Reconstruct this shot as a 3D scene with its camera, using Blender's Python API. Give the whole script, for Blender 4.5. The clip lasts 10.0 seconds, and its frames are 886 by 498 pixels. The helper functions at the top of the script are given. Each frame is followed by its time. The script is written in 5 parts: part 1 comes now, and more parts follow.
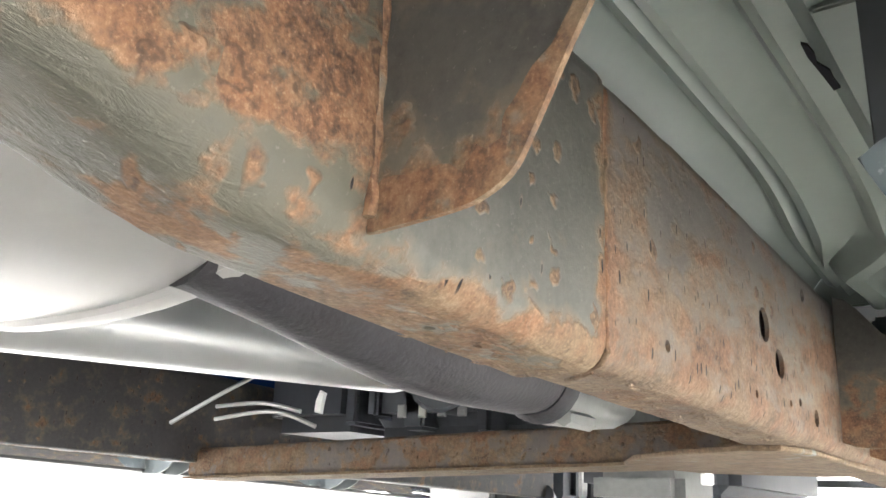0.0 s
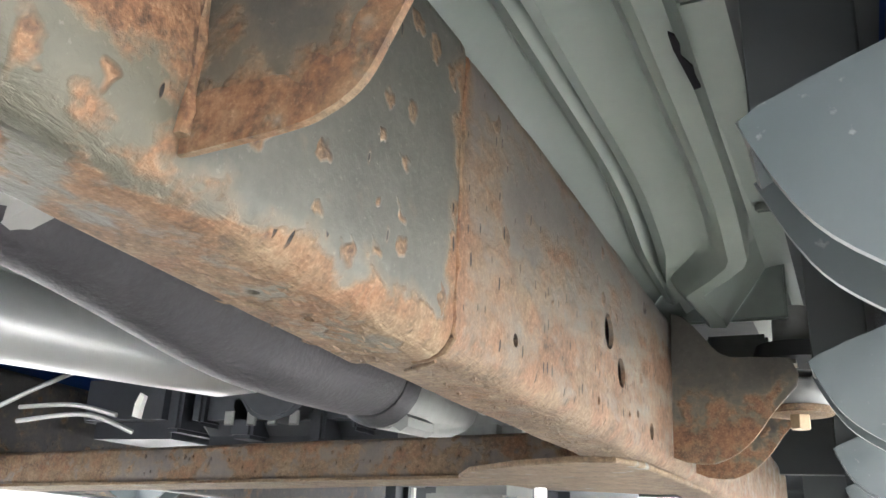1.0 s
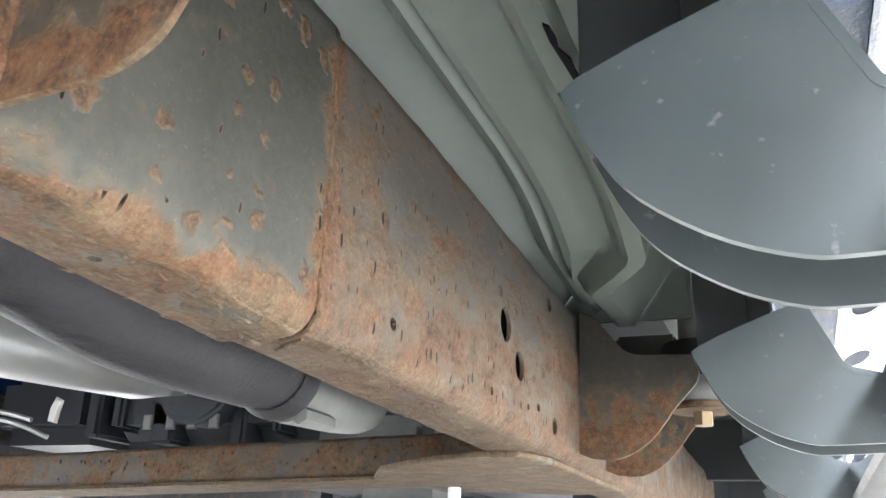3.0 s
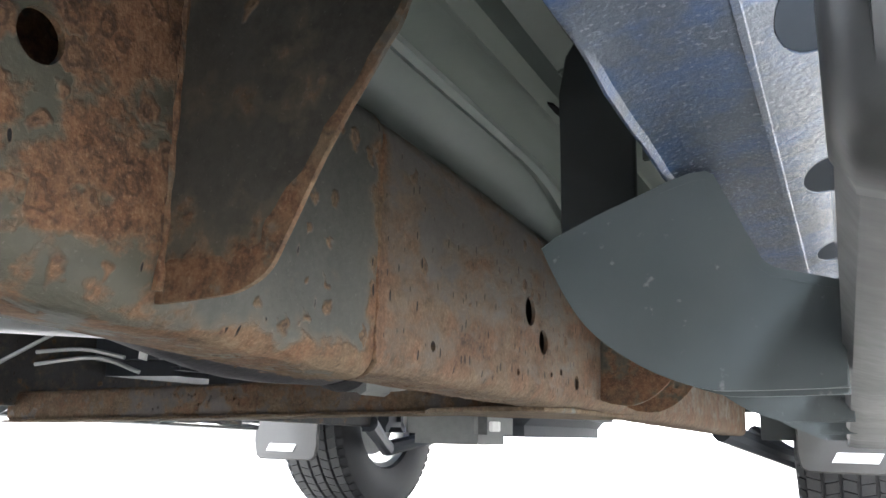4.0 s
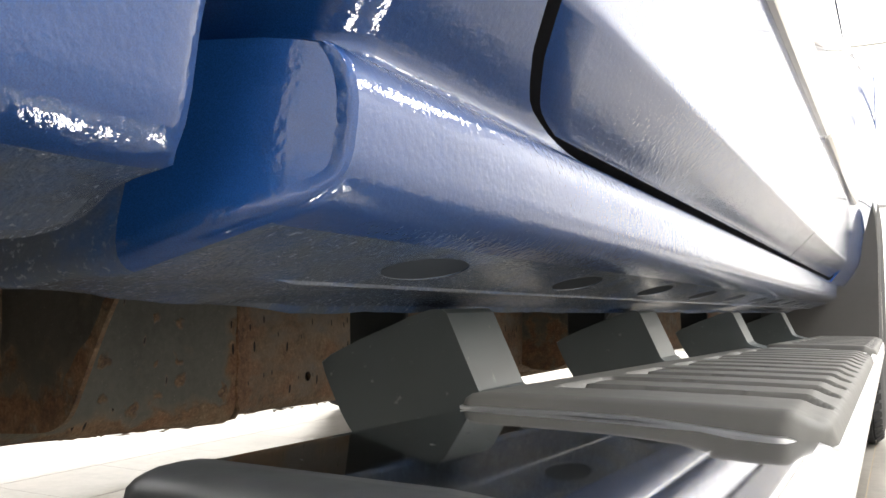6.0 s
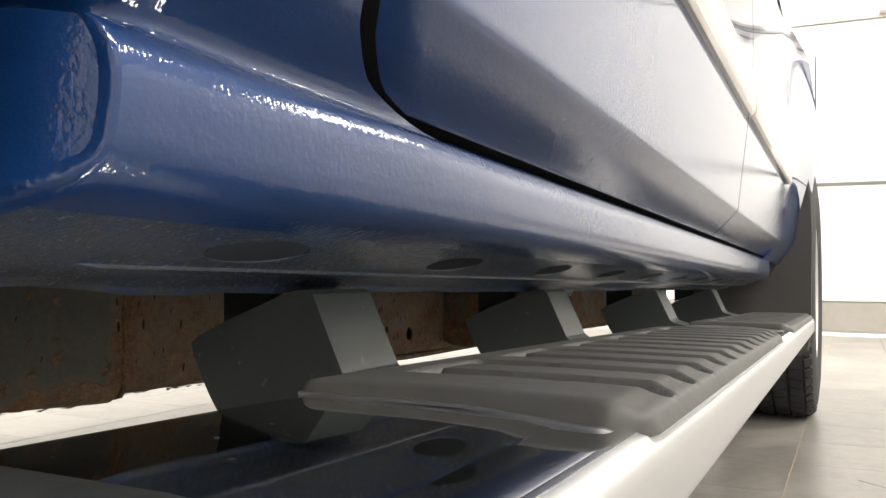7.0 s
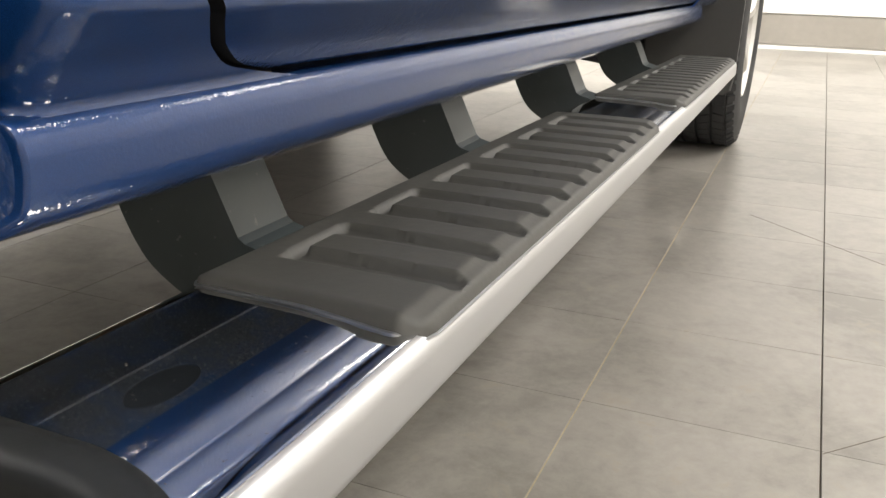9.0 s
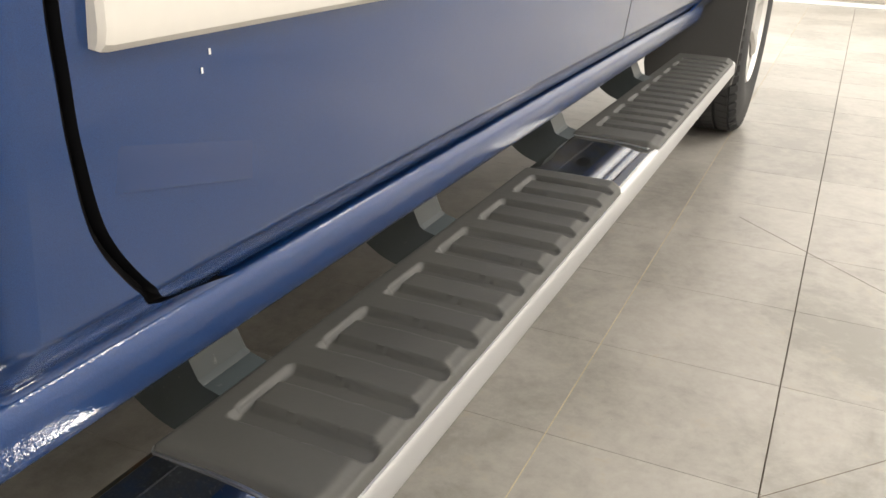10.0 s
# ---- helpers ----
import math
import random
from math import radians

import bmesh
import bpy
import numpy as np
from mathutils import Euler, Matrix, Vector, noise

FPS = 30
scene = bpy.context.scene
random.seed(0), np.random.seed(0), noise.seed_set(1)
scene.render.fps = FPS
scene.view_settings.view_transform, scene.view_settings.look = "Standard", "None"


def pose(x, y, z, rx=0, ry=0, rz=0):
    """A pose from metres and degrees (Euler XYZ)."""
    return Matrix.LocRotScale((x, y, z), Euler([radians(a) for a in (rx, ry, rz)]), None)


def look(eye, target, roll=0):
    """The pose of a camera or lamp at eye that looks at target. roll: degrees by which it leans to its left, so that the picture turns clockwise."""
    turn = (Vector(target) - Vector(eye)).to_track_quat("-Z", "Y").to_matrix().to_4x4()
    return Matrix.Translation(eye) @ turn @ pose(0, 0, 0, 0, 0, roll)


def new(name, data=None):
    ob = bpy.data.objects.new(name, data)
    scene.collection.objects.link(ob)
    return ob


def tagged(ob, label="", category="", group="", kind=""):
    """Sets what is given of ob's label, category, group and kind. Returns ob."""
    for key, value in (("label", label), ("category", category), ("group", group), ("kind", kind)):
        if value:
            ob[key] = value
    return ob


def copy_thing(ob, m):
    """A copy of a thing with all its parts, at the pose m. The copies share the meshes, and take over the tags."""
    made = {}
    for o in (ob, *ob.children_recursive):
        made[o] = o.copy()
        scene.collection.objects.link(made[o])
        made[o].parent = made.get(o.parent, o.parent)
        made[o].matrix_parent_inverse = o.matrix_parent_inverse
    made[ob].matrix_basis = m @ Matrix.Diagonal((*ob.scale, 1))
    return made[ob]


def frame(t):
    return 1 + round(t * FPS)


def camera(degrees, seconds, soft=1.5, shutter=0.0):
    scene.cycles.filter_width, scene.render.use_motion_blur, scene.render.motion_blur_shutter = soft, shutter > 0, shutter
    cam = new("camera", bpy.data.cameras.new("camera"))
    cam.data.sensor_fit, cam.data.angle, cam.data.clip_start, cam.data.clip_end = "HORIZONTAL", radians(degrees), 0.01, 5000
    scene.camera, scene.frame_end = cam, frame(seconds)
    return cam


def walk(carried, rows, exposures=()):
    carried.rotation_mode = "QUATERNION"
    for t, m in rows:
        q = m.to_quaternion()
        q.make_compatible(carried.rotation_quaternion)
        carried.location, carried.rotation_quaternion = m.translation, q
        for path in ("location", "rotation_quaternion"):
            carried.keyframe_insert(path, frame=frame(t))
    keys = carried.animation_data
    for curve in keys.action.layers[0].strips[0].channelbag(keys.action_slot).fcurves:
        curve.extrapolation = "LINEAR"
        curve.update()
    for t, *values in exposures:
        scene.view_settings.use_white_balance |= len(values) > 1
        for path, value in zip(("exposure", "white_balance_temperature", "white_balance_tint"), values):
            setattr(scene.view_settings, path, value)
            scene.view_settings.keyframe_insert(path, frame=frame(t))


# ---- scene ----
cam = camera(54.6, 10.0)
PATH = [
    (0, (0.14, 0.107, 0.268), (-1.001, 1.642, 0.85), 2.5),
    (0.2, (0.135, 0.121, 0.257), (-0.904, 1.714, 0.877), 2.0),
    (0.5, (0.13, 0.15, 0.267), (-0.784, 1.818, 0.885), 1.4),
    (1, (0.115, 0.154, 0.259), (-0.717, 1.856, 0.901), 3.0),
    (1.5, (0.114, 0.152, 0.259), (-0.664, 1.871, 0.924), 2.6),
    (2, (0.132, 0.163, 0.244), (-0.626, 1.88, 0.936), 3.1),
    (2.5, (0.15, 0.184, 0.24), (-0.584, 1.907, 0.939), 2.9),
    (2.7, (0.153, 0.185, 0.238), (-0.571, 1.914, 0.937), 2.5),
    (3.8, (0.184, 0.069, 0.288), (-0.588, 1.844, 0.791), 1.3),
    (4, (0.224, 0.038, 0.31), (-0.625, 1.801, 0.725), 1.5),
    (4.2, (0.26, 0.003, 0.346), (-0.644, 1.762, 0.647), 3.1),
    (4.5, (0.299, 0.005, 0.397), (-0.666, 1.745, 0.591), 1.2),
    (5, (0.332, 0.003, 0.427), (-0.659, 1.732, 0.594), 0.5),
    (5.2, (0.34, 0.007, 0.436), (-0.652, 1.738, 0.5955), 0.5),
    (5.3, (0.3434, 0.0098, 0.4365), (-0.648, 1.741, 0.589), 0.4),
    (5.5, (0.35, 0.014, 0.435), (-0.639, 1.747, 0.572), 0.4),
    (5.7, (0.367, 0.016, 0.435), (-0.603, 1.76, 0.569), 0.2),
    (6.8, (0.424, 0.043, 0.438), (-0.462, 1.835, 0.506), 0.3),
    (7, (0.43, 0.051, 0.44), (-0.43, 1.855, 0.499), 0.4),
    (7.5, (0.443, 0.062, 0.444), (-0.364, 1.891, 0.484), 0.3),
    (8, (0.444, 0.049, 0.436), (-0.328, 1.893, 0.435), 0.4),
    (8.5, (0.463, -0.004, 0.465), (-0.289, 1.835, 0.233), 0.3),
    (8.7, (0.493, -0.015, 0.496), (-0.258, 1.786, 0.059), 0.3),
    (9, (0.529, -0.019, 0.567), (-0.203, 1.731, -0.067), 1.4),
    (9.2, (0.55, -0.017, 0.624), (-0.165, 1.716, -0.072), 1.8),
    (9.5, (0.596, -0.03, 0.707), (-0.144, 1.678, -0.024), 1.4),
    (10, (0.599, -0.011, 0.751), (-0.162, 1.664, -0.035), 1.7),
]
EXPOSURES = [(0, 3.22, 5700, 10), (0.5, 3.38, 5650, 10), (1.0, 3.32, 5550, 10), (2.7, 3.1, 5450, 10), (3.8, 2.4, 5400, 10), (4.2, 1.5, 5450, 10), (4.6, 1.05, 5650, 10), (5.0, 0.8, 5900, 10), (5.6, 0.6, 5950, 10), (6.8, -0.4, 6300, 10), (7.4, -0.53, 6300, 10), (8.4, -0.55, 6300, 10), (9.1, -0.6, 6300, 10), (10, -0.40, 6400, 10)]
walk(cam, [(t, look(eye, target, roll)) for t, eye, target, roll in PATH], EXPOSURES)

# ---- light: a closed, white showroom under ceiling lights ----
world = bpy.data.worlds.new("world")
world.use_nodes = True
world.node_tree.nodes["Background"].inputs[0].default_value = (0.9, 0.93, 1.0, 1)
world.node_tree.nodes["Background"].inputs[1].default_value = 0.02
scene.world = world
LAMP_WATTS = 95.0
LAMP_COLOUR = (1.0, 0.95, 0.88)
ROOM = dict(w=-7.5, e=3.6, s=-4.6, n=7.07, top=3.3)
LIGHTS = [(x, y) for x in (-5.6, -3.2, -0.7, 2.5) for y in (-2.6, 0.2, 3.0, 5.7)]


# ---- materials ----
class Mat:
    """Small builder of node materials."""

    def __init__(self, name, colour=(0.5, 0.5, 0.5), rough=0.5, metal=0.0, coat=0.0):
        self.m = bpy.data.materials.new(name)
        self.m.use_nodes = True
        self.t = self.m.node_tree
        self.b = self.t.nodes["Principled BSDF"]
        self.b.inputs["Base Color"].default_value = (*colour, 1)
        self.b.inputs["Roughness"].default_value = rough
        self.b.inputs["Metallic"].default_value = metal
        self.b.inputs["Coat Weight"].default_value = coat
        self.b.inputs["Coat Roughness"].default_value = 0.03
        self.co = self.t.nodes.new("ShaderNodeTexCoord").outputs["Object"]

    def node(self, kind, **ins):
        n = self.t.nodes.new(kind)
        for k, v in ins.items():
            k = k.replace("_", " ")
            if isinstance(v, bpy.types.NodeSocket):
                self.t.links.new(v, n.inputs[k])
            else:
                n.inputs[k].default_value = v
        return n

    def noise(self, scale, detail=4.0, rough=0.55, stretch=None, distort=0.0):
        co = self.co
        if stretch:
            mp = self.node("ShaderNodeMapping", Vector=co, Scale=stretch)
            co = mp.outputs[0]
        n = self.node("ShaderNodeTexNoise", Vector=co, Scale=scale, Detail=detail, Roughness=rough, Distortion=distort)
        return n.outputs["Fac"]

    def ramp(self, fac, stops):
        n = self.t.nodes.new("ShaderNodeValToRGB")
        self.t.links.new(fac, n.inputs[0])
        els = n.color_ramp.elements
        while len(els) < len(stops):
            els.new(0.5)
        for e, (p, c) in zip(els, stops):
            e.position = p
            e.color = (*c, 1) if len(c) == 3 else c
        return n.outputs[0]

    def grey(self, fac, a, b, lo=0.0, hi=1.0):
        n = self.node("ShaderNodeMapRange", Value=fac)
        for k, v in ((1, a), (2, b), (3, lo), (4, hi)):
            n.inputs[k].default_value = v
        return n.outputs[0]

    def mix(self, fac, a, b):
        n = self.t.nodes.new("ShaderNodeMix")
        n.data_type = "RGBA"
        for i, v in ((0, fac), (6, a), (7, b)):
            if isinstance(v, bpy.types.NodeSocket):
                self.t.links.new(v, n.inputs[i])
            else:
                n.inputs[i].default_value = v if i == 0 else (*v, 1)
        return n.outputs[2]

    def math(self, op, a, b):
        n = self.t.nodes.new("ShaderNodeMath")
        n.operation = op
        for i, v in ((0, a), (1, b)):
            if isinstance(v, bpy.types.NodeSocket):
                self.t.links.new(v, n.inputs[i])
            else:
                n.inputs[i].default_value = v
        return n.outputs[0]

    def set(self, key, out):
        self.t.links.new(out, self.b.inputs[key])
        return self

    def bump(self, fac, strength=0.3, dist=0.002):
        n = self.node("ShaderNodeBump", Height=fac, Strength=strength, Distance=dist)
        self.t.links.new(n.outputs[0], self.b.inputs["Normal"])
        return self


def plain(name, colour, rough=0.5, metal=0.0, vary=0.12, scale=30.0, bump=0.15, coat=0.0):
    """A surface of one colour with two scales of wear and a fine relief."""
    k = Mat(name, colour, rough, metal, coat)
    big, small = k.noise(scale * 0.2, 3), k.noise(scale * 3, 5)
    both = k.math("ADD", k.math("MULTIPLY", big, 0.6), k.math("MULTIPLY", small, 0.4))
    lo = [c * (1 - vary) for c in colour]
    hi = [min(1, c * (1 + vary)) for c in colour]
    k.set("Base Color", k.ramp(both, [(0.3, lo), (0.7, hi)]))
    k.set("Roughness", k.grey(both, 0.3, 0.7, max(0.02, rough - 0.08), min(1, rough + 0.08)))
    if bump:
        k.bump(small, bump, 0.0006)
    return k.m


def rusty(name, amount, paint=(0.088, 0.092, 0.083), dark=0.7, zones=(), hue=0.0, nicks=0.5, deep=None, blisters=(), along=1.0, strength=1.0, slope=None, pale=0.15, soft=0.0, few=0.22, olive_tint=None):
    """Old chassis paint, worn through to brown rust with ochre rims. zones: (axis, from, to, more), where the metal has
    suffered more.
    blisters: (axis, from, to) over which ringed blisters crowd; elsewhere they are few. nicks: how many flaked slits.
    soft: how gently the rust fades into the paint. The last argument is (from, to, colour) of an olive tint along the
    rail."""
    k = Mat(name, rough=0.75)
    k.b.inputs["Specular IOR Level"].default_value = 0.28
    wide = k.noise(17, 3, 0.55, stretch=(1, along, 1), distort=0.4)
    spots = k.noise(52, 3, 0.55, stretch=(1, along, 1))
    fine = k.noise(170, 5, 0.65)
    grain = k.noise(520, 3, 0.6)
    f = k.math("ADD", k.math("MULTIPLY", wide, 0.52), k.math("MULTIPLY", spots, 0.48))
    f = k.math("ADD", f, k.math("MULTIPLY", k.math("SUBTRACT", fine, 0.5), 0.09))
    sep = k.node("ShaderNodeSeparateXYZ", Vector=k.co)
    nrm = k.node("ShaderNodeSeparateXYZ", Vector=k.t.nodes.new("ShaderNodeNewGeometry").outputs["Normal"])
    flat = k.grey(k.math("ABSOLUTE", nrm.outputs[2], 0.0), 0.5, 0.85)
    for axis, a, b, more in zones:
        f = k.math("ADD", f, k.grey(sep.outputs["xyz".index(axis)], a, b, 0.0, more))
    near = None
    if slope:
        # a slanting front of rust: height against a line that rises backwards along the rail
        y0, z0, rate, more = slope
        edge = k.math("SUBTRACT", sep.outputs[2], k.math("ADD", z0, k.math("MULTIPLY", k.math("SUBTRACT", y0, sep.outputs[1]), rate)))
        near = k.math("MULTIPLY", k.grey(edge, -0.012, 0.012), k.grey(sep.outputs[1], 0.335, 0.328))
        f = k.math("ADD", f, k.math("MULTIPLY", near, more))
    t = 0.57 - amount * 0.22
    wob = k.node("ShaderNodeTexNoise", Vector=k.co, Scale=75.0, Detail=2.0, Roughness=0.6)
    warp = k.node("ShaderNodeVectorMath", Vector=wob.outputs["Color"])
    warp.operation = "MULTIPLY_ADD"
    warp.inputs[1].default_value = (0.013, 0.013, 0.013)
    k.t.links.new(k.co, warp.inputs[2])
    bent = k.node("ShaderNodeSeparateXYZ", Vector=warp.outputs[0])
    across = k.math("MULTIPLY", bent.outputs[0], 0.7)
    skin = k.node("ShaderNodeCombineXYZ", X=k.math("ADD", bent.outputs[1], across), Y=k.math("SUBTRACT", bent.outputs[2], across))
    vor = k.t.nodes.new("ShaderNodeTexVoronoi")
    vor.voronoi_dimensions = "2D"
    vor.inputs["Scale"].default_value = 46.0
    k.t.links.new(skin.outputs[0], vor.inputs["Vector"])
    pick = k.node("ShaderNodeSeparateXYZ", Vector=vor.outputs["Color"])
    crowd = k.grey(fine, 0.0, 1.0, few, few)
    if near is not None:
        crowd = k.grey(near, 0.0, 1.0, few, 0.95)
    for axis, a, b in blisters:
        crowd = k.grey(sep.outputs["xyz".index(axis)], a, b, few, 0.95)
    size = k.math("MULTIPLY", k.math("GREATER_THAN", crowd, pick.outputs[0]), k.math("MULTIPLY", k.grey(pick.outputs[1], 0.0, 1.0, 0.18, 0.55), k.grey(crowd, 0.2, 0.95, 0.62, 1.0)))
    ring = k.math("SUBTRACT", size, vor.outputs["Distance"])
    blob = k.grey(ring, -0.03, 0.08)
    core = k.math("MULTIPLY", k.grey(ring, 0.17, 0.22), k.grey(ring, 0.32, 0.27))
    cover = k.math("MAXIMUM", k.grey(f, t - 0.02 - soft, t + 0.04 + soft), blob)
    rim = k.math("MAXIMUM", k.math("SUBTRACT", 1.0, k.grey(f, t + 0.02, t + 0.09)), k.math("MULTIPLY", blob, k.grey(ring, 0.10, 0.03)))
    mixn = k.math("ADD", k.math("MULTIPLY", fine, 0.42), k.math("MULTIPLY", k.noise(30, 4, 0.6), 0.33))
    mixn = k.math("ADD", mixn, k.math("MULTIPLY", grain, 0.25))
    red = k.ramp(mixn, [(0.37, (0.030, 0.016, 0.009)), (0.45, (0.072, 0.034, 0.016)), (0.53, (0.115, 0.055, 0.024)), (0.63, (0.155, 0.086, 0.042))])
    ochre = k.ramp(mixn, [(0.38, (0.050, 0.034, 0.022)), (0.46, (0.090, 0.061, 0.034)), (0.54, (0.124, 0.088, 0.050)), (0.64, (0.165, 0.126, 0.080))])
    tone = k.grey(k.math("ADD", k.noise(19, 4, 0.6), k.math("ADD", k.grey(sep.outputs[2], 0.39, 0.35, 0.0, 0.05), k.math("MULTIPLY", flat, 0.10))), 0.46 + hue, 0.62 + hue)
    if deep:
        tone = k.math("MULTIPLY", tone, k.grey(sep.outputs[1], deep[0], deep[1], 0.35, 1.0))
        rim = k.math("MULTIPLY", rim, k.grey(sep.outputs[1], deep[0], deep[1], 0.55, 1.0))
    rust = k.mix(k.math("MAXIMUM", k.math("MULTIPLY", rim, 0.7), tone), red, ochre)
    rust = k.mix(pale, rust, k.ramp(mixn, [(0.38, (0.046, 0.034, 0.027)), (0.50, (0.098, 0.070, 0.052)), (0.62, (0.150, 0.112, 0.086))]))
    rust = k.mix(k.math("MULTIPLY", core, 0.65), rust, (0.030, 0.017, 0.011))
    rust = k.mix(k.math("MULTIPLY", k.grey(grain, 0.60, 0.68), 0.20), rust, (0.25, 0.18, 0.12))
    streak = k.noise(9, 5, 0.65, stretch=(1, 1, 0.5))
    coat = k.ramp(k.math("ADD", k.math("MULTIPLY", streak, 0.62), k.math("MULTIPLY", fine, 0.38)),
                  [(0.36, [c * dark for c in paint]), (0.5, paint), (0.64, [min(1, c * 1.25) for c in paint])])
    stained = k.mix(k.math("MULTIPLY", k.grey(f, t - 0.09, t), 0.55), coat, (0.100, 0.080, 0.052))
    # olive, slightly darker colour towards the rail's rear
    if olive_tint:
        stained = k.mix(k.math("MULTIPLY", k.grey(k.math("ADD", sep.outputs[1], k.math("MULTIPLY", k.math("SUBTRACT", spots, 0.5), 0.05)), olive_tint[0], olive_tint[1]), 0.75), stained, k.mix(streak, [c * 0.55 for c in olive_tint[2]], [c * 1.4 for c in olive_tint[2]]))
    stained = k.mix(k.math("MULTIPLY", k.grey(k.noise(330, 3, 0.6), 0.64, 0.72), 0.22), stained, (0.19, 0.18, 0.155))
    # short upright slits where the paint has split, and a paler lip beside each
    lean = k.math("MULTIPLY", k.math("SUBTRACT", k.noise(40, 2, 0.5), 0.5), 0.006)
    face = k.node("ShaderNodeCombineXYZ", X=k.math("ADD", sep.outputs[1], lean), Y=k.math("MULTIPLY", sep.outputs[2], 0.30))
    slit = k.t.nodes.new("ShaderNodeTexVoronoi")
    slit.voronoi_dimensions = "2D"
    slit.inputs["Scale"].default_value = 108.0
    k.t.links.new(face.outputs[0], slit.inputs["Vector"])
    luck = k.node("ShaderNodeSeparateXYZ", Vector=slit.outputs["Color"])
    chance = k.math("MULTIPLY", k.grey(f, t - 0.13, t + 0.05, 0.25, 1.0), nicks)
    if deep:
        chance = k.math("MULTIPLY", chance, k.grey(sep.outputs[1], deep[0] + 0.005, deep[0] + 0.03, 0.06, 1.0))
    reach = k.math("MULTIPLY", k.math("GREATER_THAN", chance, luck.outputs[0]), k.grey(luck.outputs[1], 0.0, 1.0, 0.06, 0.15))
    gap = k.math("SUBTRACT", reach, slit.outputs["Distance"])
    side = k.math("SUBTRACT", 1.0, flat)
    cracks = k.math("MULTIPLY", k.grey(gap, 0.0, 0.02), side)
    lip = k.math("MULTIPLY", k.math("MULTIPLY", k.grey(gap, -0.07, -0.01), side), k.math("GREATER_THAN", reach, 0.01))
    base = k.mix(k.math("MULTIPLY", lip, 0.35), k.mix(k.math("MULTIPLY", cover, strength), stained, rust), (0.125, 0.082, 0.052))
    k.set("Base Color", k.mix(cracks, base, (0.004, 0.003, 0.003)))
    k.set("Roughness", k.grey(cover, 0, 1, 0.58, 0.85))
    h = k.math("ADD", k.math("MULTIPLY", cover, 0.12 if soft else 0.38), k.math("MULTIPLY", k.math("MULTIPLY", fine, k.grey(cover, 0, 1, 0.35, 1.0)), 0.9))
    h = k.math("ADD", h, k.math("MULTIPLY", k.grey(ring, 0.0, 0.22), 0.5))
    layers = k.noise(70, 6, 0.7, stretch=(1.4, 0.38, 1.4), distort=0.4)
    h = k.math("ADD", h, k.math("MULTIPLY", k.math("MULTIPLY", layers, flat), 2.6))
    k.bump(k.math("SUBTRACT", h, k.math("MULTIPLY", cracks, 1.3)), 0.7, 0.0018)
    return k.m


RUST_RAIL = rusty("rusted_front_rail", -0.04, hue=0.0, nicks=0.62, along=0.42, strength=0.9, pale=0.30, soft=0.05, few=0.12, paint=(0.074, 0.068, 0.060), zones=(("z", 0.50, 0.39, 0.14), ("z", 0.36, 0.34, 0.10), ("y", 0.545, 0.530, 0.16)))
RUST_REAR = rusty("worn_rear_rail", -0.42, hue=0.04, deep=(0.325, 0.37), nicks=0.4, along=0.7, few=0.30, olive_tint=(0.345, 0.315, (0.050, 0.048, 0.034)), slope=(0.33, 0.367, 0.12, 0.20), paint=(0.056, 0.056, 0.047), zones=(("z", 0.376, 0.350, 0.24), ("y", 0.508, 0.522, 0.20)))
RUST_DARK = rusty("dark_rusted_plate", -0.22, paint=(0.045, 0.042, 0.035), dark=0.6, hue=0.08, nicks=0.1, few=0.03, zones=(("z", 0.43, 0.37, 0.20),))
RUST_EDGE = rusty("rusted_plate_border", 0.7, hue=0.02, nicks=0.1)
RUST_TAN = rusty("tan_rusted_plate", 0.9, hue=-0.12, nicks=0.2)
RUST_WELD = rusty("weld_rust", 1.25, nicks=0.6)
RUST_BEAM = rusty("beam_rust", 0.45, paint=(0.075, 0.062, 0.055), nicks=0.2)
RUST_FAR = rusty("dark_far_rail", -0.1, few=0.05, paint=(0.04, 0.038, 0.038))


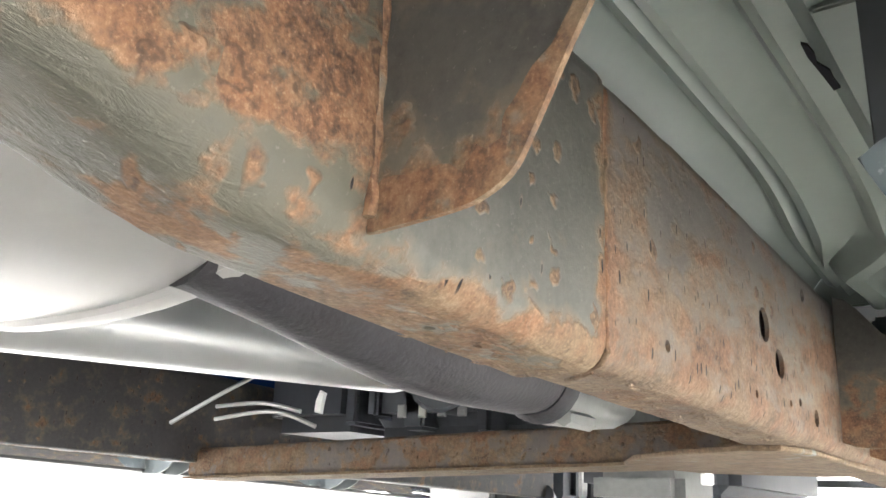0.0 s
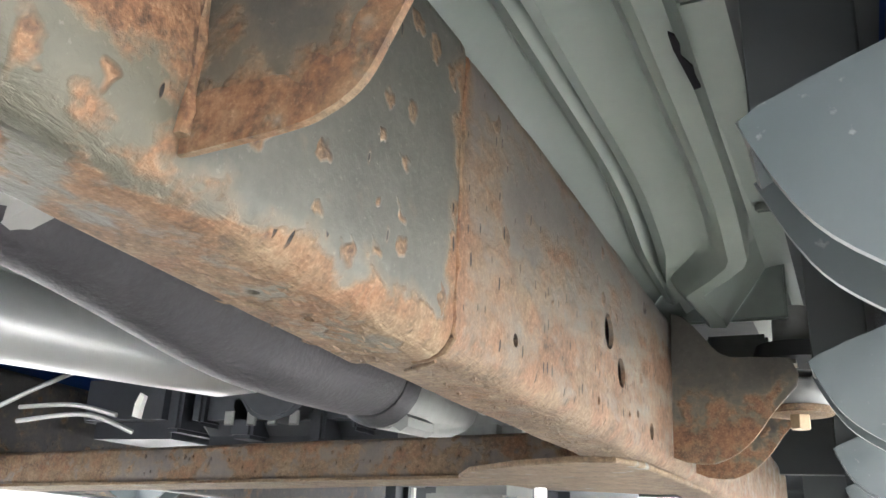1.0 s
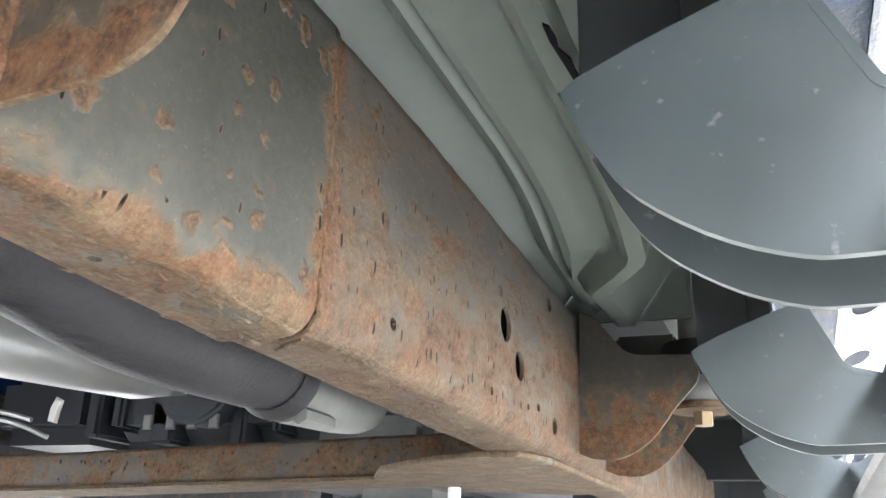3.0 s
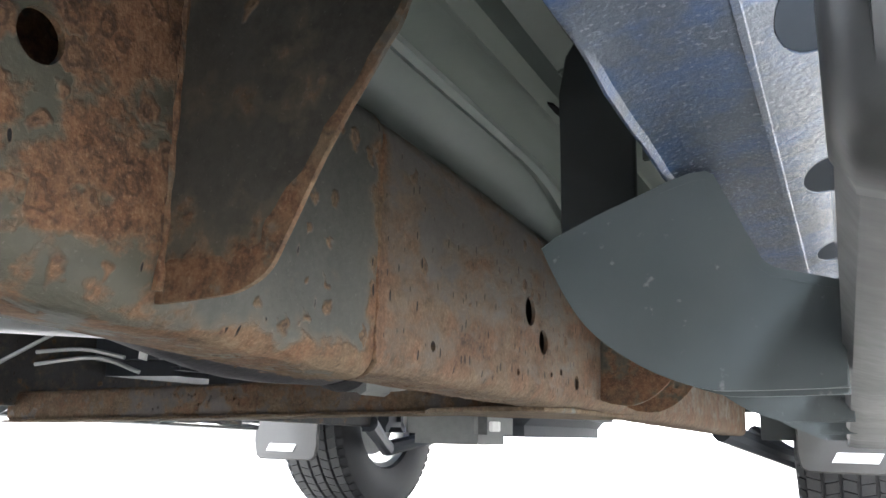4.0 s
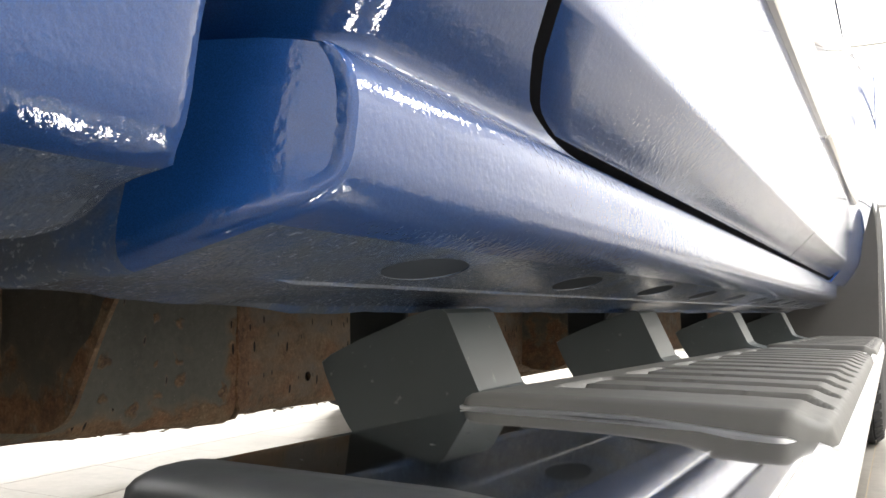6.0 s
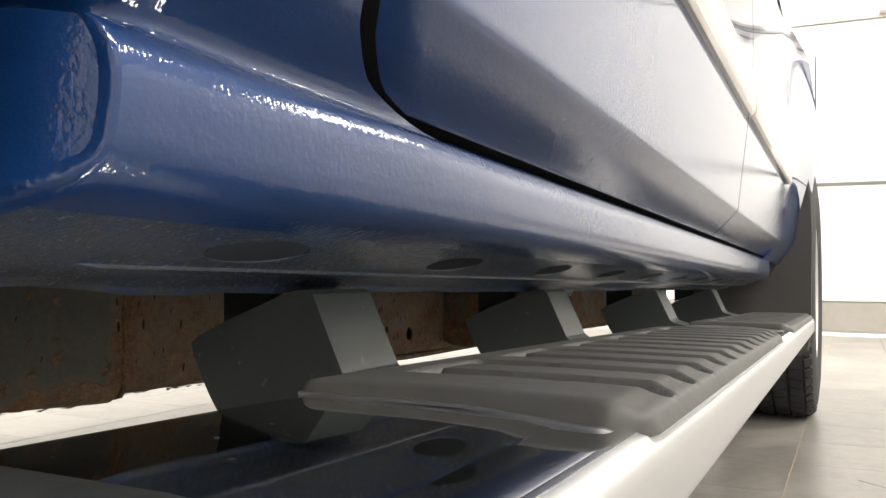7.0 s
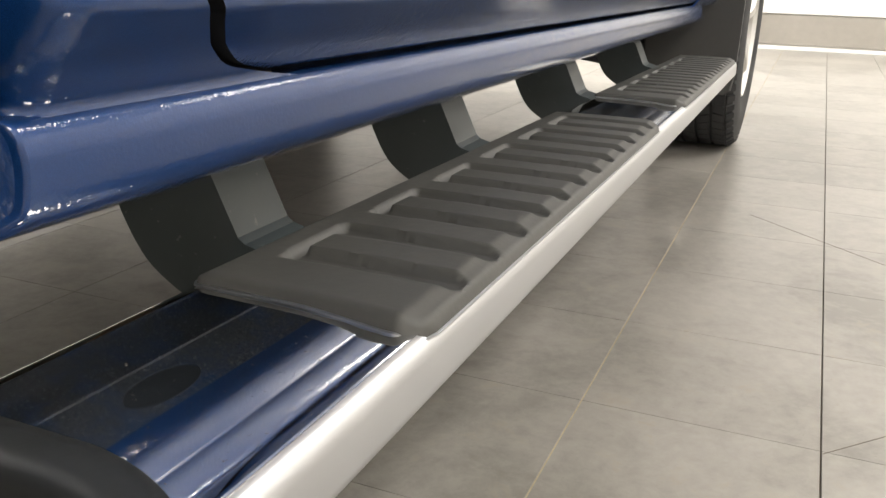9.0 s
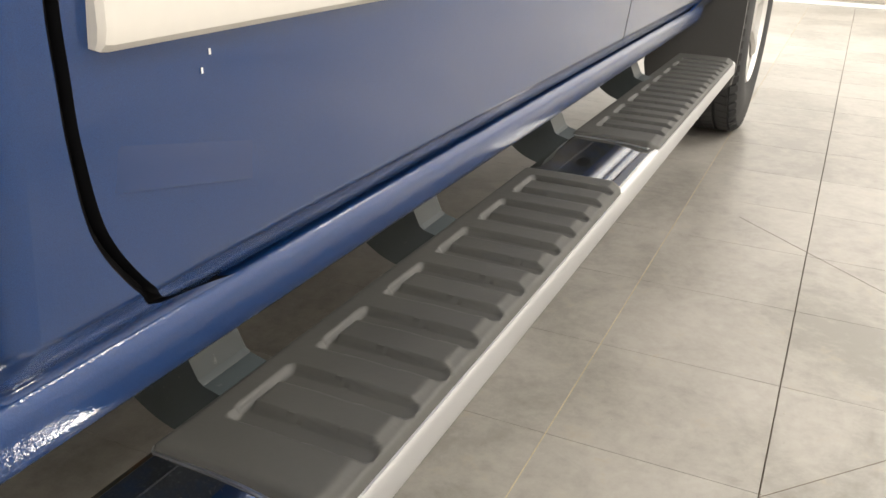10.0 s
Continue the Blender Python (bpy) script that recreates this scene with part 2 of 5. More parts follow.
def paint_mat(name, grit):
    """Blue car paint: metallic base under clear lacquer; low down a pebbly stone-guard coat lies under it. With grit, the dull, dirty underside."""
    k = Mat(name, (0.012, 0.048, 0.19), 0.5, 0.0 if grit else 0.45, 1.0)
    k.b.inputs["Specular IOR Level"].default_value = 0.12
    flake = k.noise(2600, 1)
    k.set("Base Color", k.ramp(flake, [(0.3, (0.0035, 0.027, 0.105)), (0.7, (0.0070, 0.042, 0.165))]))
    if not grit:
        sep = k.node("ShaderNodeSeparateXYZ", Vector=k.co)
        low = k.grey(sep.outputs[2], 0.66, 0.52)
        peel = k.math("MULTIPLY", k.noise(150, 2, 0.5), 0.30)
        pebble = k.math("MULTIPLY", k.math("ADD", k.noise(470, 2, 0.5), k.math("MULTIPLY", k.noise(280, 2, 0.5), 1.2)), k.math("MULTIPLY", low, 0.85))
        n = k.node("ShaderNodeBump", Height=k.math("ADD", peel, pebble), Strength=0.30, Distance=0.0006)
        k.b.inputs["Coat Roughness"].default_value = 0.012
    else:
        peel = k.noise(330, 6, 0.68)
        n = k.node("ShaderNodeBump", Height=peel, Strength=0.6, Distance=0.0016)
        k.b.inputs["Coat Roughness"].default_value = 0.16
    k.t.links.new(n.outputs[0], k.b.inputs["Coat Normal"])
    if grit:
        dirt = k.noise(22, 5, 0.7)
        film = k.mix(k.grey(dirt, 0.34, 0.58), (0.011, 0.039, 0.112), (0.038, 0.048, 0.066))
        grains = k.math("MULTIPLY", k.grey(k.noise(430, 3, 0.6), 0.58, 0.70), k.grey(k.noise(26, 3, 0.6), 0.36, 0.60, 0.25, 0.9))
        k.set("Base Color", k.mix(grains, film, (0.14, 0.152, 0.170)))
        k.set("Coat Weight", k.grey(grains, 0.0, 0.5, 0.85, 0.1))
        n2 = k.node("ShaderNodeBump", Height=peel, Strength=0.45, Distance=0.002)
        k.t.links.new(n2.outputs[0], k.b.inputs["Normal"])
    return k.m


PAINT = paint_mat("blue_lacquer", False)
PAINT_GRIT = paint_mat("blue_stone_guard", True)
UNDERCOAT = plain("grey_green_undercoat", (0.104, 0.121, 0.105), 0.45, vary=0.14, scale=24, bump=0.25)
# black of some real parts, and of blocks that stand for shade
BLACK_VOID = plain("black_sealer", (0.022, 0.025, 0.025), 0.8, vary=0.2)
# near-black that stands for the shade in the hollow rail
RAIL_SHADE = plain("sooty_inside", (0.004, 0.004, 0.004), 0.9, vary=0.2)
RUBBER = plain("tyre_rubber", (0.028, 0.028, 0.029), 0.78, vary=0.25, scale=60)
# black of the rubber seals, and of panel hems lying in shade
SEAL_AND_SHADE = plain("black_seal", (0.008, 0.008, 0.009), 0.95, bump=0)
SEAL_AND_SHADE.node_tree.nodes["Principled BSDF"].inputs["Specular IOR Level"].default_value = 0.05
PAD_PLASTIC = plain("step_pad_plastic", (0.054, 0.053, 0.048), 0.55, vary=0.18, scale=45, bump=0.35)
CAP_PLASTIC = plain("end_cap_plastic", (0.017, 0.018, 0.018), 0.46, vary=0.12, scale=40, bump=0.25)
FLAP_PLASTIC = plain("flap_plastic", (0.05, 0.049, 0.047), 0.5, vary=0.12, scale=30, bump=0.2)
ALLOY = plain("alloy", (0.62, 0.61, 0.59), 0.37, 0.9, vary=0.06)
SILVER_TUBE = plain("satin_aluminium", (0.42, 0.43, 0.43), 0.38, 0.55, vary=0.06, scale=16)
MUFFLER_SKIN = plain("aluminised_steel", (0.28, 0.278, 0.27), 0.45, 0.35, vary=0.12, scale=16)
PIPE_SKIN = plain("scaled_dark_pipe", (0.022, 0.021, 0.024), 0.62, 0.2, vary=0.6, scale=75, bump=1.6)
CASTING = plain("dirty_casting", (0.035, 0.039, 0.046), 0.6, 0.2, vary=0.35, scale=30, bump=0.4)
CAST_LIGHT = plain("pale_casting", (0.17, 0.175, 0.168), 0.55, 0.2, vary=0.25, scale=30, bump=0.4)
WHITE_CLIP = plain("white_plastic", (0.75, 0.75, 0.73), 0.5)
MOULDING = plain("pale_moulding", (0.60, 0.575, 0.53), 0.17, vary=0.03, bump=0.05)
ZINC = plain("zinc_bolt", (0.22, 0.165, 0.10), 0.5, 0.4, vary=0.3, scale=80)
LOGO = plain("silver_emblem", (0.70, 0.70, 0.70), 0.4, 0.2)

k = Mat("bracket_paint", (0.06, 0.066, 0.069), 0.42)
_dust = k.noise(130, 4, 0.6)
_wide = k.noise(9, 3)
k.set("Base Color", k.mix(k.grey(_dust, 0.66, 0.74), k.ramp(_wide, [(0.35, (0.039, 0.049, 0.051)), (0.65, (0.056, 0.066, 0.069))]), (0.115, 0.12, 0.122)))
k.set("Roughness", k.grey(_wide, 0.3, 0.7, 0.40, 0.48)).bump(_dust, 0.1, 0.0003)
BRACKET = k.m

k = Mat("chrome", (0.80, 0.80, 0.80), 0.06, 1.0)
_smear = k.noise(14, 5, 0.7, stretch=(1, 0.35, 1))
_specks = k.noise(330, 2, 0.5)
_dirt = k.grey(_specks, 0.69, 0.75)
k.set("Roughness", k.math("ADD", k.grey(_smear, 0.35, 0.8, 0.025, 0.10), k.math("MULTIPLY", _dirt, 0.2)))
k.set("Metallic", k.grey(_dirt, 0, 1, 1.0, 0.8))
k.set("Base Color", k.mix(_dirt, (0.82, 0.82, 0.82), (0.42, 0.42, 0.41)))
CHROME = k.m
k = Mat("brushed_edge", (0.60, 0.61, 0.63), 0.34, 1.0)
k.set("Roughness", k.grey(k.noise(9, 4, stretch=(1, 0.2, 1)), 0.3, 0.7, 0.29, 0.38))
SATIN = k.m


def tile_mat():
    k = Mat("porcelain_tile", (0.36, 0.33, 0.285), 0.28)
    k.co = k.t.nodes.new("ShaderNodeNewGeometry").outputs["Position"]
    rnd = k.t.nodes.new("ShaderNodeObjectInfo").outputs["Random"]
    isl = k.t.nodes.new("ShaderNodeNewGeometry").outputs["Random Per Island"]
    wide = k.noise(3.2, 6, 0.68, stretch=(1, 0.7, 1), distort=0.6)
    fine = k.noise(38, 6, 0.7)
    speck = k.noise(120, 4, 0.7)
    blotch = k.noise(14, 6, 0.72, distort=0.4)
    f = k.math("ADD", k.math("MULTIPLY", wide, 0.52), k.math("MULTIPLY", fine, 0.20))
    f = k.math("ADD", f, k.math("MULTIPLY", blotch, 0.28))
    f = k.math("ADD", f, k.math("MULTIPLY", k.math("SUBTRACT", k.math("FRACT", k.math("ADD", rnd, isl), 1.0), 0.5), 0.07))
    col = k.ramp(f, [(0.395, (0.205, 0.193, 0.172)), (0.5, (0.288, 0.271, 0.243)), (0.605, (0.350, 0.331, 0.299))])
    k.set("Base Color", k.mix(k.grey(speck, 0.70, 0.74), k.mix(k.math("MULTIPLY", k.grey(blotch, 0.58, 0.72), 0.4), col, (0.30, 0.245, 0.165)), (0.15, 0.13, 0.10)))
    k.set("Roughness", k.grey(wide, 0.3, 0.7, 0.285, 0.36))
    k.bump(fine, 0.03, 0.0004)
    return k.m


TILE = tile_mat()
GROUT = plain("brown_grout", (0.12, 0.095, 0.07), 0.9, vary=0.2)
WALL = plain("white_wall_paint", (0.82, 0.80, 0.76), 0.6, vary=0.03, scale=6, bump=0.06)
DOOR_WHITE = plain("white_door_sheet", (0.84, 0.83, 0.80), 0.42, vary=0.03, scale=5, bump=0.04)
STEEL_BAND = plain("brushed_steel_band", (0.44, 0.415, 0.375), 0.36, 0.6, vary=0.1, scale=6, bump=0.05)
GREY_STRIP = plain("grey_strip", (0.16, 0.155, 0.15), 0.5)
STEEL = plain("hinge_steel", (0.45, 0.42, 0.38), 0.4, 0.7)
k = Mat("lit_diffuser", (0.9, 0.9, 0.9), 0.5)
k.b.inputs["Emission Color"].default_value = (*LAMP_COLOUR, 1)
k.b.inputs["Emission Strength"].default_value = 9.0
DIFFUSER = k.m


# ---- builders ----
def finish(name, bm, material, parent=None, label="", smooth=30.0):
    """Links a bmesh as one mesh object, under a parent if there is one."""
    bmesh.ops.recalc_face_normals(bm, faces=bm.faces)
    me = bpy.data.meshes.new(name)
    bm.to_mesh(me)
    bm.free()
    for m in material if isinstance(material, (list, tuple)) else [material]:
        me.materials.append(m)
    if smooth:
        me.polygons.foreach_set("use_smooth", [True] * len(me.polygons))
        me.set_sharp_from_angle(angle=radians(smooth))
    ob = new(name, me)
    if parent is not None:
        ob.parent = parent
    if label:
        tagged(ob, label)
    return ob


def part(name, bm, material, parent, label="", smooth=30.0):
    return finish(name, bm, material, parent, label, smooth)


def empty(name, label, category, group="", at=(0, 0, 0)):
    ob = new(name)
    ob.location = at
    return tagged(ob, label, category, group)


def loft(rings, closed=True, caps=True, bm=None, mat=None):
    """A skin over rings of equally many points. mat(i, j): the material index of a face."""
    bm = bm or bmesh.new()
    rows = [[bm.verts.new(p) for p in ring] for ring in rings]
    n = len(rows[0])
    for i in range(len(rows) - 1):
        for j in range(n if closed else n - 1):
            a, b = rows[i], rows[i + 1]
            f = bm.faces.new((a[j], a[(j + 1) % n], b[(j + 1) % n], b[j]))
            if mat:
                f.material_index = mat(i, j)
    if caps and closed:
        bm.faces.new(rows[0])
        bm.faces.new(rows[-1])
    return bm


def thicken(bm, d):
    """Gives an open sheet a thickness of d."""
    bmesh.ops.recalc_face_normals(bm, faces=bm.faces)
    bmesh.ops.solidify(bm, geom=bm.faces[:], thickness=d)
    return bm


def plate(points, axis, at, thick, bm=None, bevel=0.0):
    """A flat plate: its outline in the two other axes, at a place along an axis."""
    bm = bm or bmesh.new()

    def place(a, b, c):
        return (c, a, b) if axis == "x" else (a, c, b) if axis == "y" else (a, b, c)

    lo = [bm.verts.new(place(a, b, at)) for a, b in points]
    hi = [bm.verts.new(place(a, b, at + thick)) for a, b in points]
    n = len(points)
    faces = [bm.faces.new(lo), bm.faces.new(hi)]
    for i in range(n):
        faces.append(bm.faces.new((lo[i], lo[(i + 1) % n], hi[(i + 1) % n], hi[i])))
    if bevel:
        edges = [e for f in faces[:2] for e in f.edges]
        bmesh.ops.bevel(bm, geom=edges, offset=bevel, segments=1, affect="EDGES")
    return bm


def block(x0, x1, y0, y1, z0, z1, bevel=0.0, bm=None, segments=2):
    bm = bm or bmesh.new()
    made = bmesh.ops.create_cube(bm, size=1.0)["verts"]
    for v in made:
        v.co = ((x0 + x1) / 2 + v.co.x * (x1 - x0), (y0 + y1) / 2 + v.co.y * (y1 - y0), (z0 + z1) / 2 + v.co.z * (z1 - z0))
    if bevel:
        edges = list({e for v in made for e in v.link_edges})
        bmesh.ops.bevel(bm, geom=edges, offset=bevel, segments=segments, affect="EDGES")
    return bm


def tube(path, radius, sides=16, bm=None, caps=True):
    """A pipe along points; radius a number or one for each point."""
    pts = [Vector(p) for p in path]
    rings = []
    up = Vector((0.13, 0.21, 0.97))
    for i, p in enumerate(pts):
        d = (pts[min(i + 1, len(pts) - 1)] - pts[max(i - 1, 0)]).normalized()
        a = d.cross(up).normalized()
        b = a.cross(d)
        r = radius if isinstance(radius, (int, float)) else radius[i]
        rings.append([p + r * (math.cos(2 * math.pi * s / sides) * a + math.sin(2 * math.pi * s / sides) * b) for s in range(sides)])
    return loft(rings, True, caps, bm)


def disc(centre, axis, radius, depth, sides=24, bm=None, bevel=0.0):
    bm = bm or bmesh.new()
    made = bmesh.ops.create_cone(bm, cap_ends=True, segments=sides, radius1=radius, radius2=radius, depth=depth)["verts"]
    turn = Euler((0, radians(90), 0)).to_matrix() if axis == "x" else Euler((radians(90), 0, 0)).to_matrix() if axis == "y" else Matrix.Identity(3)
    for v in made:
        v.co = turn @ v.co + Vector(centre)
    if bevel:
        edges = [e for e in {e for v in made for e in v.link_edges} if len(e.link_faces) == 2 and any(len(f.verts) > 4 for f in e.link_faces)]
        bmesh.ops.bevel(bm, geom=edges, offset=bevel, segments=2, affect="EDGES")
    return bm


def spline(pts, n):
    """n points on a smooth curve through pts (Catmull-Rom)."""
    out = []
    m = len(pts) - 1
    for i in range(n):
        u = i / (n - 1) * m
        j = min(int(u), m - 1)
        f = u - j
        p = [pts[max(0, min(m, j + d))] for d in (-1, 0, 1, 2)]
        out.append(tuple(0.5 * (2 * b + (c - a) * f + (2 * a - 5 * b + 4 * c - d) * f * f + (3 * b - a - 3 * c + d) * f ** 3) for a, b, c, d in zip(*p)))
    return out


def cut(ob, cutters):
    """Cuts holes through a mesh with the given bmeshes, and keeps the result as plain mesh."""
    bm = bmesh.new()
    for c in cutters:
        me = bpy.data.meshes.new("cutter")
        bmesh.ops.recalc_face_normals(c, faces=c.faces)
        c.to_mesh(me)
        c.free()
        bm.from_mesh(me)
        bpy.data.meshes.remove(me)
    me = bpy.data.meshes.new("cutter")
    bm.to_mesh(me)
    bm.free()
    tool = new("cutter", me)
    mod = ob.modifiers.new("holes", "BOOLEAN")
    mod.operation, mod.solver, mod.object = "DIFFERENCE", "EXACT", tool
    done = bpy.data.meshes.new_from_object(ob.evaluated_get(bpy.context.evaluated_depsgraph_get()))
    ob.modifiers.remove(mod)
    old = ob.data
    ob.data = done
    done.name = old.name
    bpy.data.objects.remove(tool)
    bpy.data.meshes.remove(me)
    done.polygons.foreach_set("use_smooth", [True] * len(done.polygons))
    done.set_sharp_from_angle(angle=radians(30))
    return ob


def lerp(table, v):
    """Piecewise linear lookup in [(v, result), ...]."""
    if v <= table[0][0]:
        return table[0][1]
    for (a, ra), (b, rb) in zip(table, table[1:]):
        if v <= b:
            return ra + (rb - ra) * (v - a) / (b - a)
    return table[-1][1]


# The truck stands a little nose-down and a little askew to the tiles; MID is its middle line.
MID = -0.68


def body(x, y, z):
    return (x - 0.006 * (y - 0.4), y, z - 0.012 * (y - 0.4))


def mirrored(ob):
    """A copy of a part with its sub-parts on the truck's other side."""
    twin = copy_thing(ob, Matrix.Identity(4))
    for o in (twin, *twin.children_recursive):
        o.data = o.data.copy()
        for v in o.data.vertices:
            v.co.x = 2 * MID - v.co.x
        o.data.flip_normals()
    return twin


# ---- room ----
W, E_, S_, N_, TOP = ROOM["w"], ROOM["e"], ROOM["s"], ROOM["n"], ROOM["top"]
floor = tagged(finish("floor", block(W - 0.2, E_ + 0.2, S_ - 0.2, N_ + 0.2, -0.12, -0.004), GROUT, smooth=0), "showroom floor laid with beige-grey square tiles", "floor", kind="structure")
for nm, b in (("wall_west", (W - 0.2, W, S_, N_, -0.004, TOP)), ("wall_east", (E_, E_ + 0.2, S_, N_, -0.004, TOP)),
              ("wall_south", (W - 0.2, E_ + 0.2, S_ - 0.2, S_, -0.004, TOP)), ("wall_north", (W - 0.2, E_ + 0.2, N_, N_ + 0.2, -0.004, TOP))):
    tagged(finish(nm, block(*b), WALL, smooth=0), "plain white painted showroom wall", "wall", kind="structure")
tagged(finish("ceiling", block(W - 0.2, E_ + 0.2, S_ - 0.2, N_ + 0.2, TOP, TOP + 0.15), WALL, smooth=0), "white ceiling with rows of square lights", "ceiling", kind="structure")

# steel skirting band and white strip along the far wall, and the sectional door over it
tagged(finish("baseboard", block(W + 0.01, E_ - 0.01, N_ - 0.02, N_, 0.040, 0.256, 0.003), STEEL_BAND, smooth=0), "brushed steel kick band along the white wall", "baseboard", kind="structure")
tagged(finish("trim", block(W + 0.01, E_ - 0.01, N_ - 0.03, N_, 0.0, 0.028, 0.004), DOOR_WHITE), "white strip at the foot of the wall", "trim", kind="structure")
shutter = tagged(finish("door_1", block(-0.6, 3.3, N_ - 0.03, N_ - 0.005, 0.262, 1.122, 0.004), DOOR_WHITE), "white sectional door with wide flat panels", "door", kind="structure")
part("panel", block(-0.6, 3.3, N_ - 0.03, N_ - 0.005, 1.138, 2.335, 0.004), DOOR_WHITE, shutter)
part("joint_strip", block(-0.6, 3.3, N_ - 0.038, N_ - 0.03, 1.118, 1.142, 0.003), GREY_STRIP, shutter, "grey joint between the panels")
part("lintel", block(-0.75, 3.4, N_ - 0.06, N_, 2.34, 2.47, 0.01), DOOR_WHITE, shutter)
arm = part("closer_arm", block(0.62, 1.25, N_ - 0.10, N_ - 0.06, 2.35, 2.378, 0.004), STEEL, shutter, "grey steel bar on the lintel")
part("hinge_plate", block(0.80, 1.0, N_ - 0.09, N_ - 0.03, 2.27, 2.32, 0.006), STEEL, shutter, "grey steel hinge plate")


def ceiling_light(x, y):
    lamp = empty("ceiling_light", "square recessed ceiling light with a bright diffuser", "lamp", "ceiling lights", (x, y, TOP))
    rim = bmesh.new()
    for a, b, c, d in ((-0.62, 0.62, -0.32, -0.29), (-0.62, 0.62, 0.29, 0.32), (-0.62, -0.59, -0.29, 0.29), (0.59, 0.62, -0.29, 0.29)):
        block(a, b, c, d, -0.03, 0.0, 0.004, rim)
    part("frame", rim, STEEL, lamp)
    part("diffuser", block(-0.588, 0.588, -0.288, 0.288, -0.012, -0.001), DIFFUSER, lamp, "bright white diffuser", smooth=0)
    light = bpy.data.lights.new("lamp", "AREA")
    light.shape, light.size, light.size_y = "RECTANGLE", 1.1, 0.52
    light.energy, light.color = LAMP_WATTS, LAMP_COLOUR
    ob = new("lamp", light)
    ob.location = (x, y, TOP - 0.04)


for lx, ly in LIGHTS:
    ceiling_light(lx, ly)


# ---- the pickup truck ----
truck = empty("pickup_truck", "dark blue pickup truck with chrome running boards and rusted frame", "truck", at=(0, 0, 0))

# -- frame rails --
RAIL_X = -0.061


def rail_low(y):
    return lerp([(-1.5, 0.475), (-0.6, 0.455), (-0.1, 0.420), (0.1, 0.402), (0.2, 0.380), (0.249, 0.3675), (0.285, 0.360), (0.334, 0.356), (0.408, 0.353), (0.507, 0.3475), (0.55, 0.346), (0.744, 0.342), (1.05, 0.338), (2.6, 0.317)], y)


def rail_top(y):
    return lerp([(-1.5, 0.56), (-0.6, 0.54), (-0.1, 0.475), (0.15, 0.440), (0.205, 0.449), (0.24, 0.487), (0.255, 0.5125), (0.276, 0.5395), (0.297, 0.5565), (0.315, 0.564), (0.330, 0.568), (0.3345, 0.524), (0.52, 0.526), (0.64, 0.527), (0.75, 0.524), (0.90, 0.518), (1.06, 0.513), (2.6, 0.474)], y)


def rail_ring(y, x0, x1, grow=0.0, sag=0.0):
    """A box section with rounded corners and a pressed lower edge."""
    lo, hi = rail_low(y) - grow - sag, rail_top(y) + grow
    ring = []
    for sx, cx, cz, r, a0 in ((-1, x0 + grow, hi, 0.020, 0), (1, x1 - grow, hi, 0.020, 90), (1, x1 - grow, lo, 0.007, 180), (-1, x0 + grow, lo, 0.018, 270)):
        up = -1 if cz == hi else 1
        for s in range(6):
            a = radians(a0 + 90 * s / 5)
            x, z = cx + sx * r + r * math.cos(a), cz + up * r + r * math.sin(a)
            ring.append((x + (flange(y, z) if sx < 0 else 0.0), y, z))
        if sx < 0 and up < 0 or sx > 0 and up > 0:
            continue
        if sx > 0:
            for u in (0.3, 0.65):
                ring.append((x1 - grow, y, hi - 0.02 + (lo - hi + 0.027) * u))
        else:
            for u in (0.1, 0.2, 0.3, 0.5, 0.75):
                z = lo + 0.018 + (hi - lo - 0.038) * u
                ring.append((x0 + grow + flange(y, z), y, z))
    return ring


def flange(y, z):
    """The outrigger's side flange stands a little proud of the rail and fades into it below."""
    return 0.0048 * lerp([(0.326, 1.0), (0.334, 0.0)], y) * lerp([(0.366, 0.0), (0.380, 1.0)], z)


def frange(a, b, step):
    n = max(1, round((b - a) / step))
    return [a + (b - a) * i / n for i in range(n + 1)]


def wobble(ring, amount, freq):
    """Dents and hammered waves on a ring of points."""
    return [tuple(Vector(p) + amount * noise.noise_vector(Vector(p) * freq)) for p in ring]


def hollow(ys, grow, sag, width):
    bm = bmesh.new()
    outer = [wobble(wobble(rail_ring(y, RAIL_X, RAIL_X - width, grow, sag), 0.0011, 16), 0.0007, 55) for y in ys]
    inner = [rail_ring(y, RAIL_X - 0.003, RAIL_X - width + 0.003, grow - 0.001, sag - 0.003) for y in ys]
    loft(outer, True, False, bm)
    loft(inner, True, False, bm)
    bm.verts.ensure_lookup_table()
    n = len(outer[0])
    base = len(ys) * n
    for start in (0, (len(ys) - 1) * n):
        for j in range(n):
            a, b = start + j, start + (j + 1) % n
            bm.faces.new((bm.verts[a], bm.verts[b], bm.verts[base + b], bm.verts[base + a]))
    return bm


rail = part("frame_rail", hollow(frange(0.519, 1.2, 0.016) + frange(1.24, 2.6, 0.045), 0.0, 0.0, 0.062), RUST_RAIL, truck, "boxed steel rail, scabbed with orange rust")
cut(rail, [disc((RAIL_X, 0.832, 0.428), "x", 0.0148, 0.06), disc((RAIL_X, 0.872, 0.401), "x", 0.0128, 0.06), disc((RAIL_X, 0.988, 0.367), "x", 0.0085, 0.06, 10),
           disc((RAIL_X, 0.617, 0.372), "x", 0.0042, 0.06, 10), disc((RAIL_X, 0.970, 0.484), "x", 0.007, 0.06, 12), disc((RAIL_X, 0.80, 0.366), "x", 0.0035, 0.06, 8),
           disc((RAIL_X, 0.93, 0.375), "x", 0.004, 0.06, 8), disc((RAIL_X, 0.895, 0.370), "x", 0.003, 0.06, 8), disc((RAIL_X, 1.55, 0.405), "x", 0.012, 0.06)])
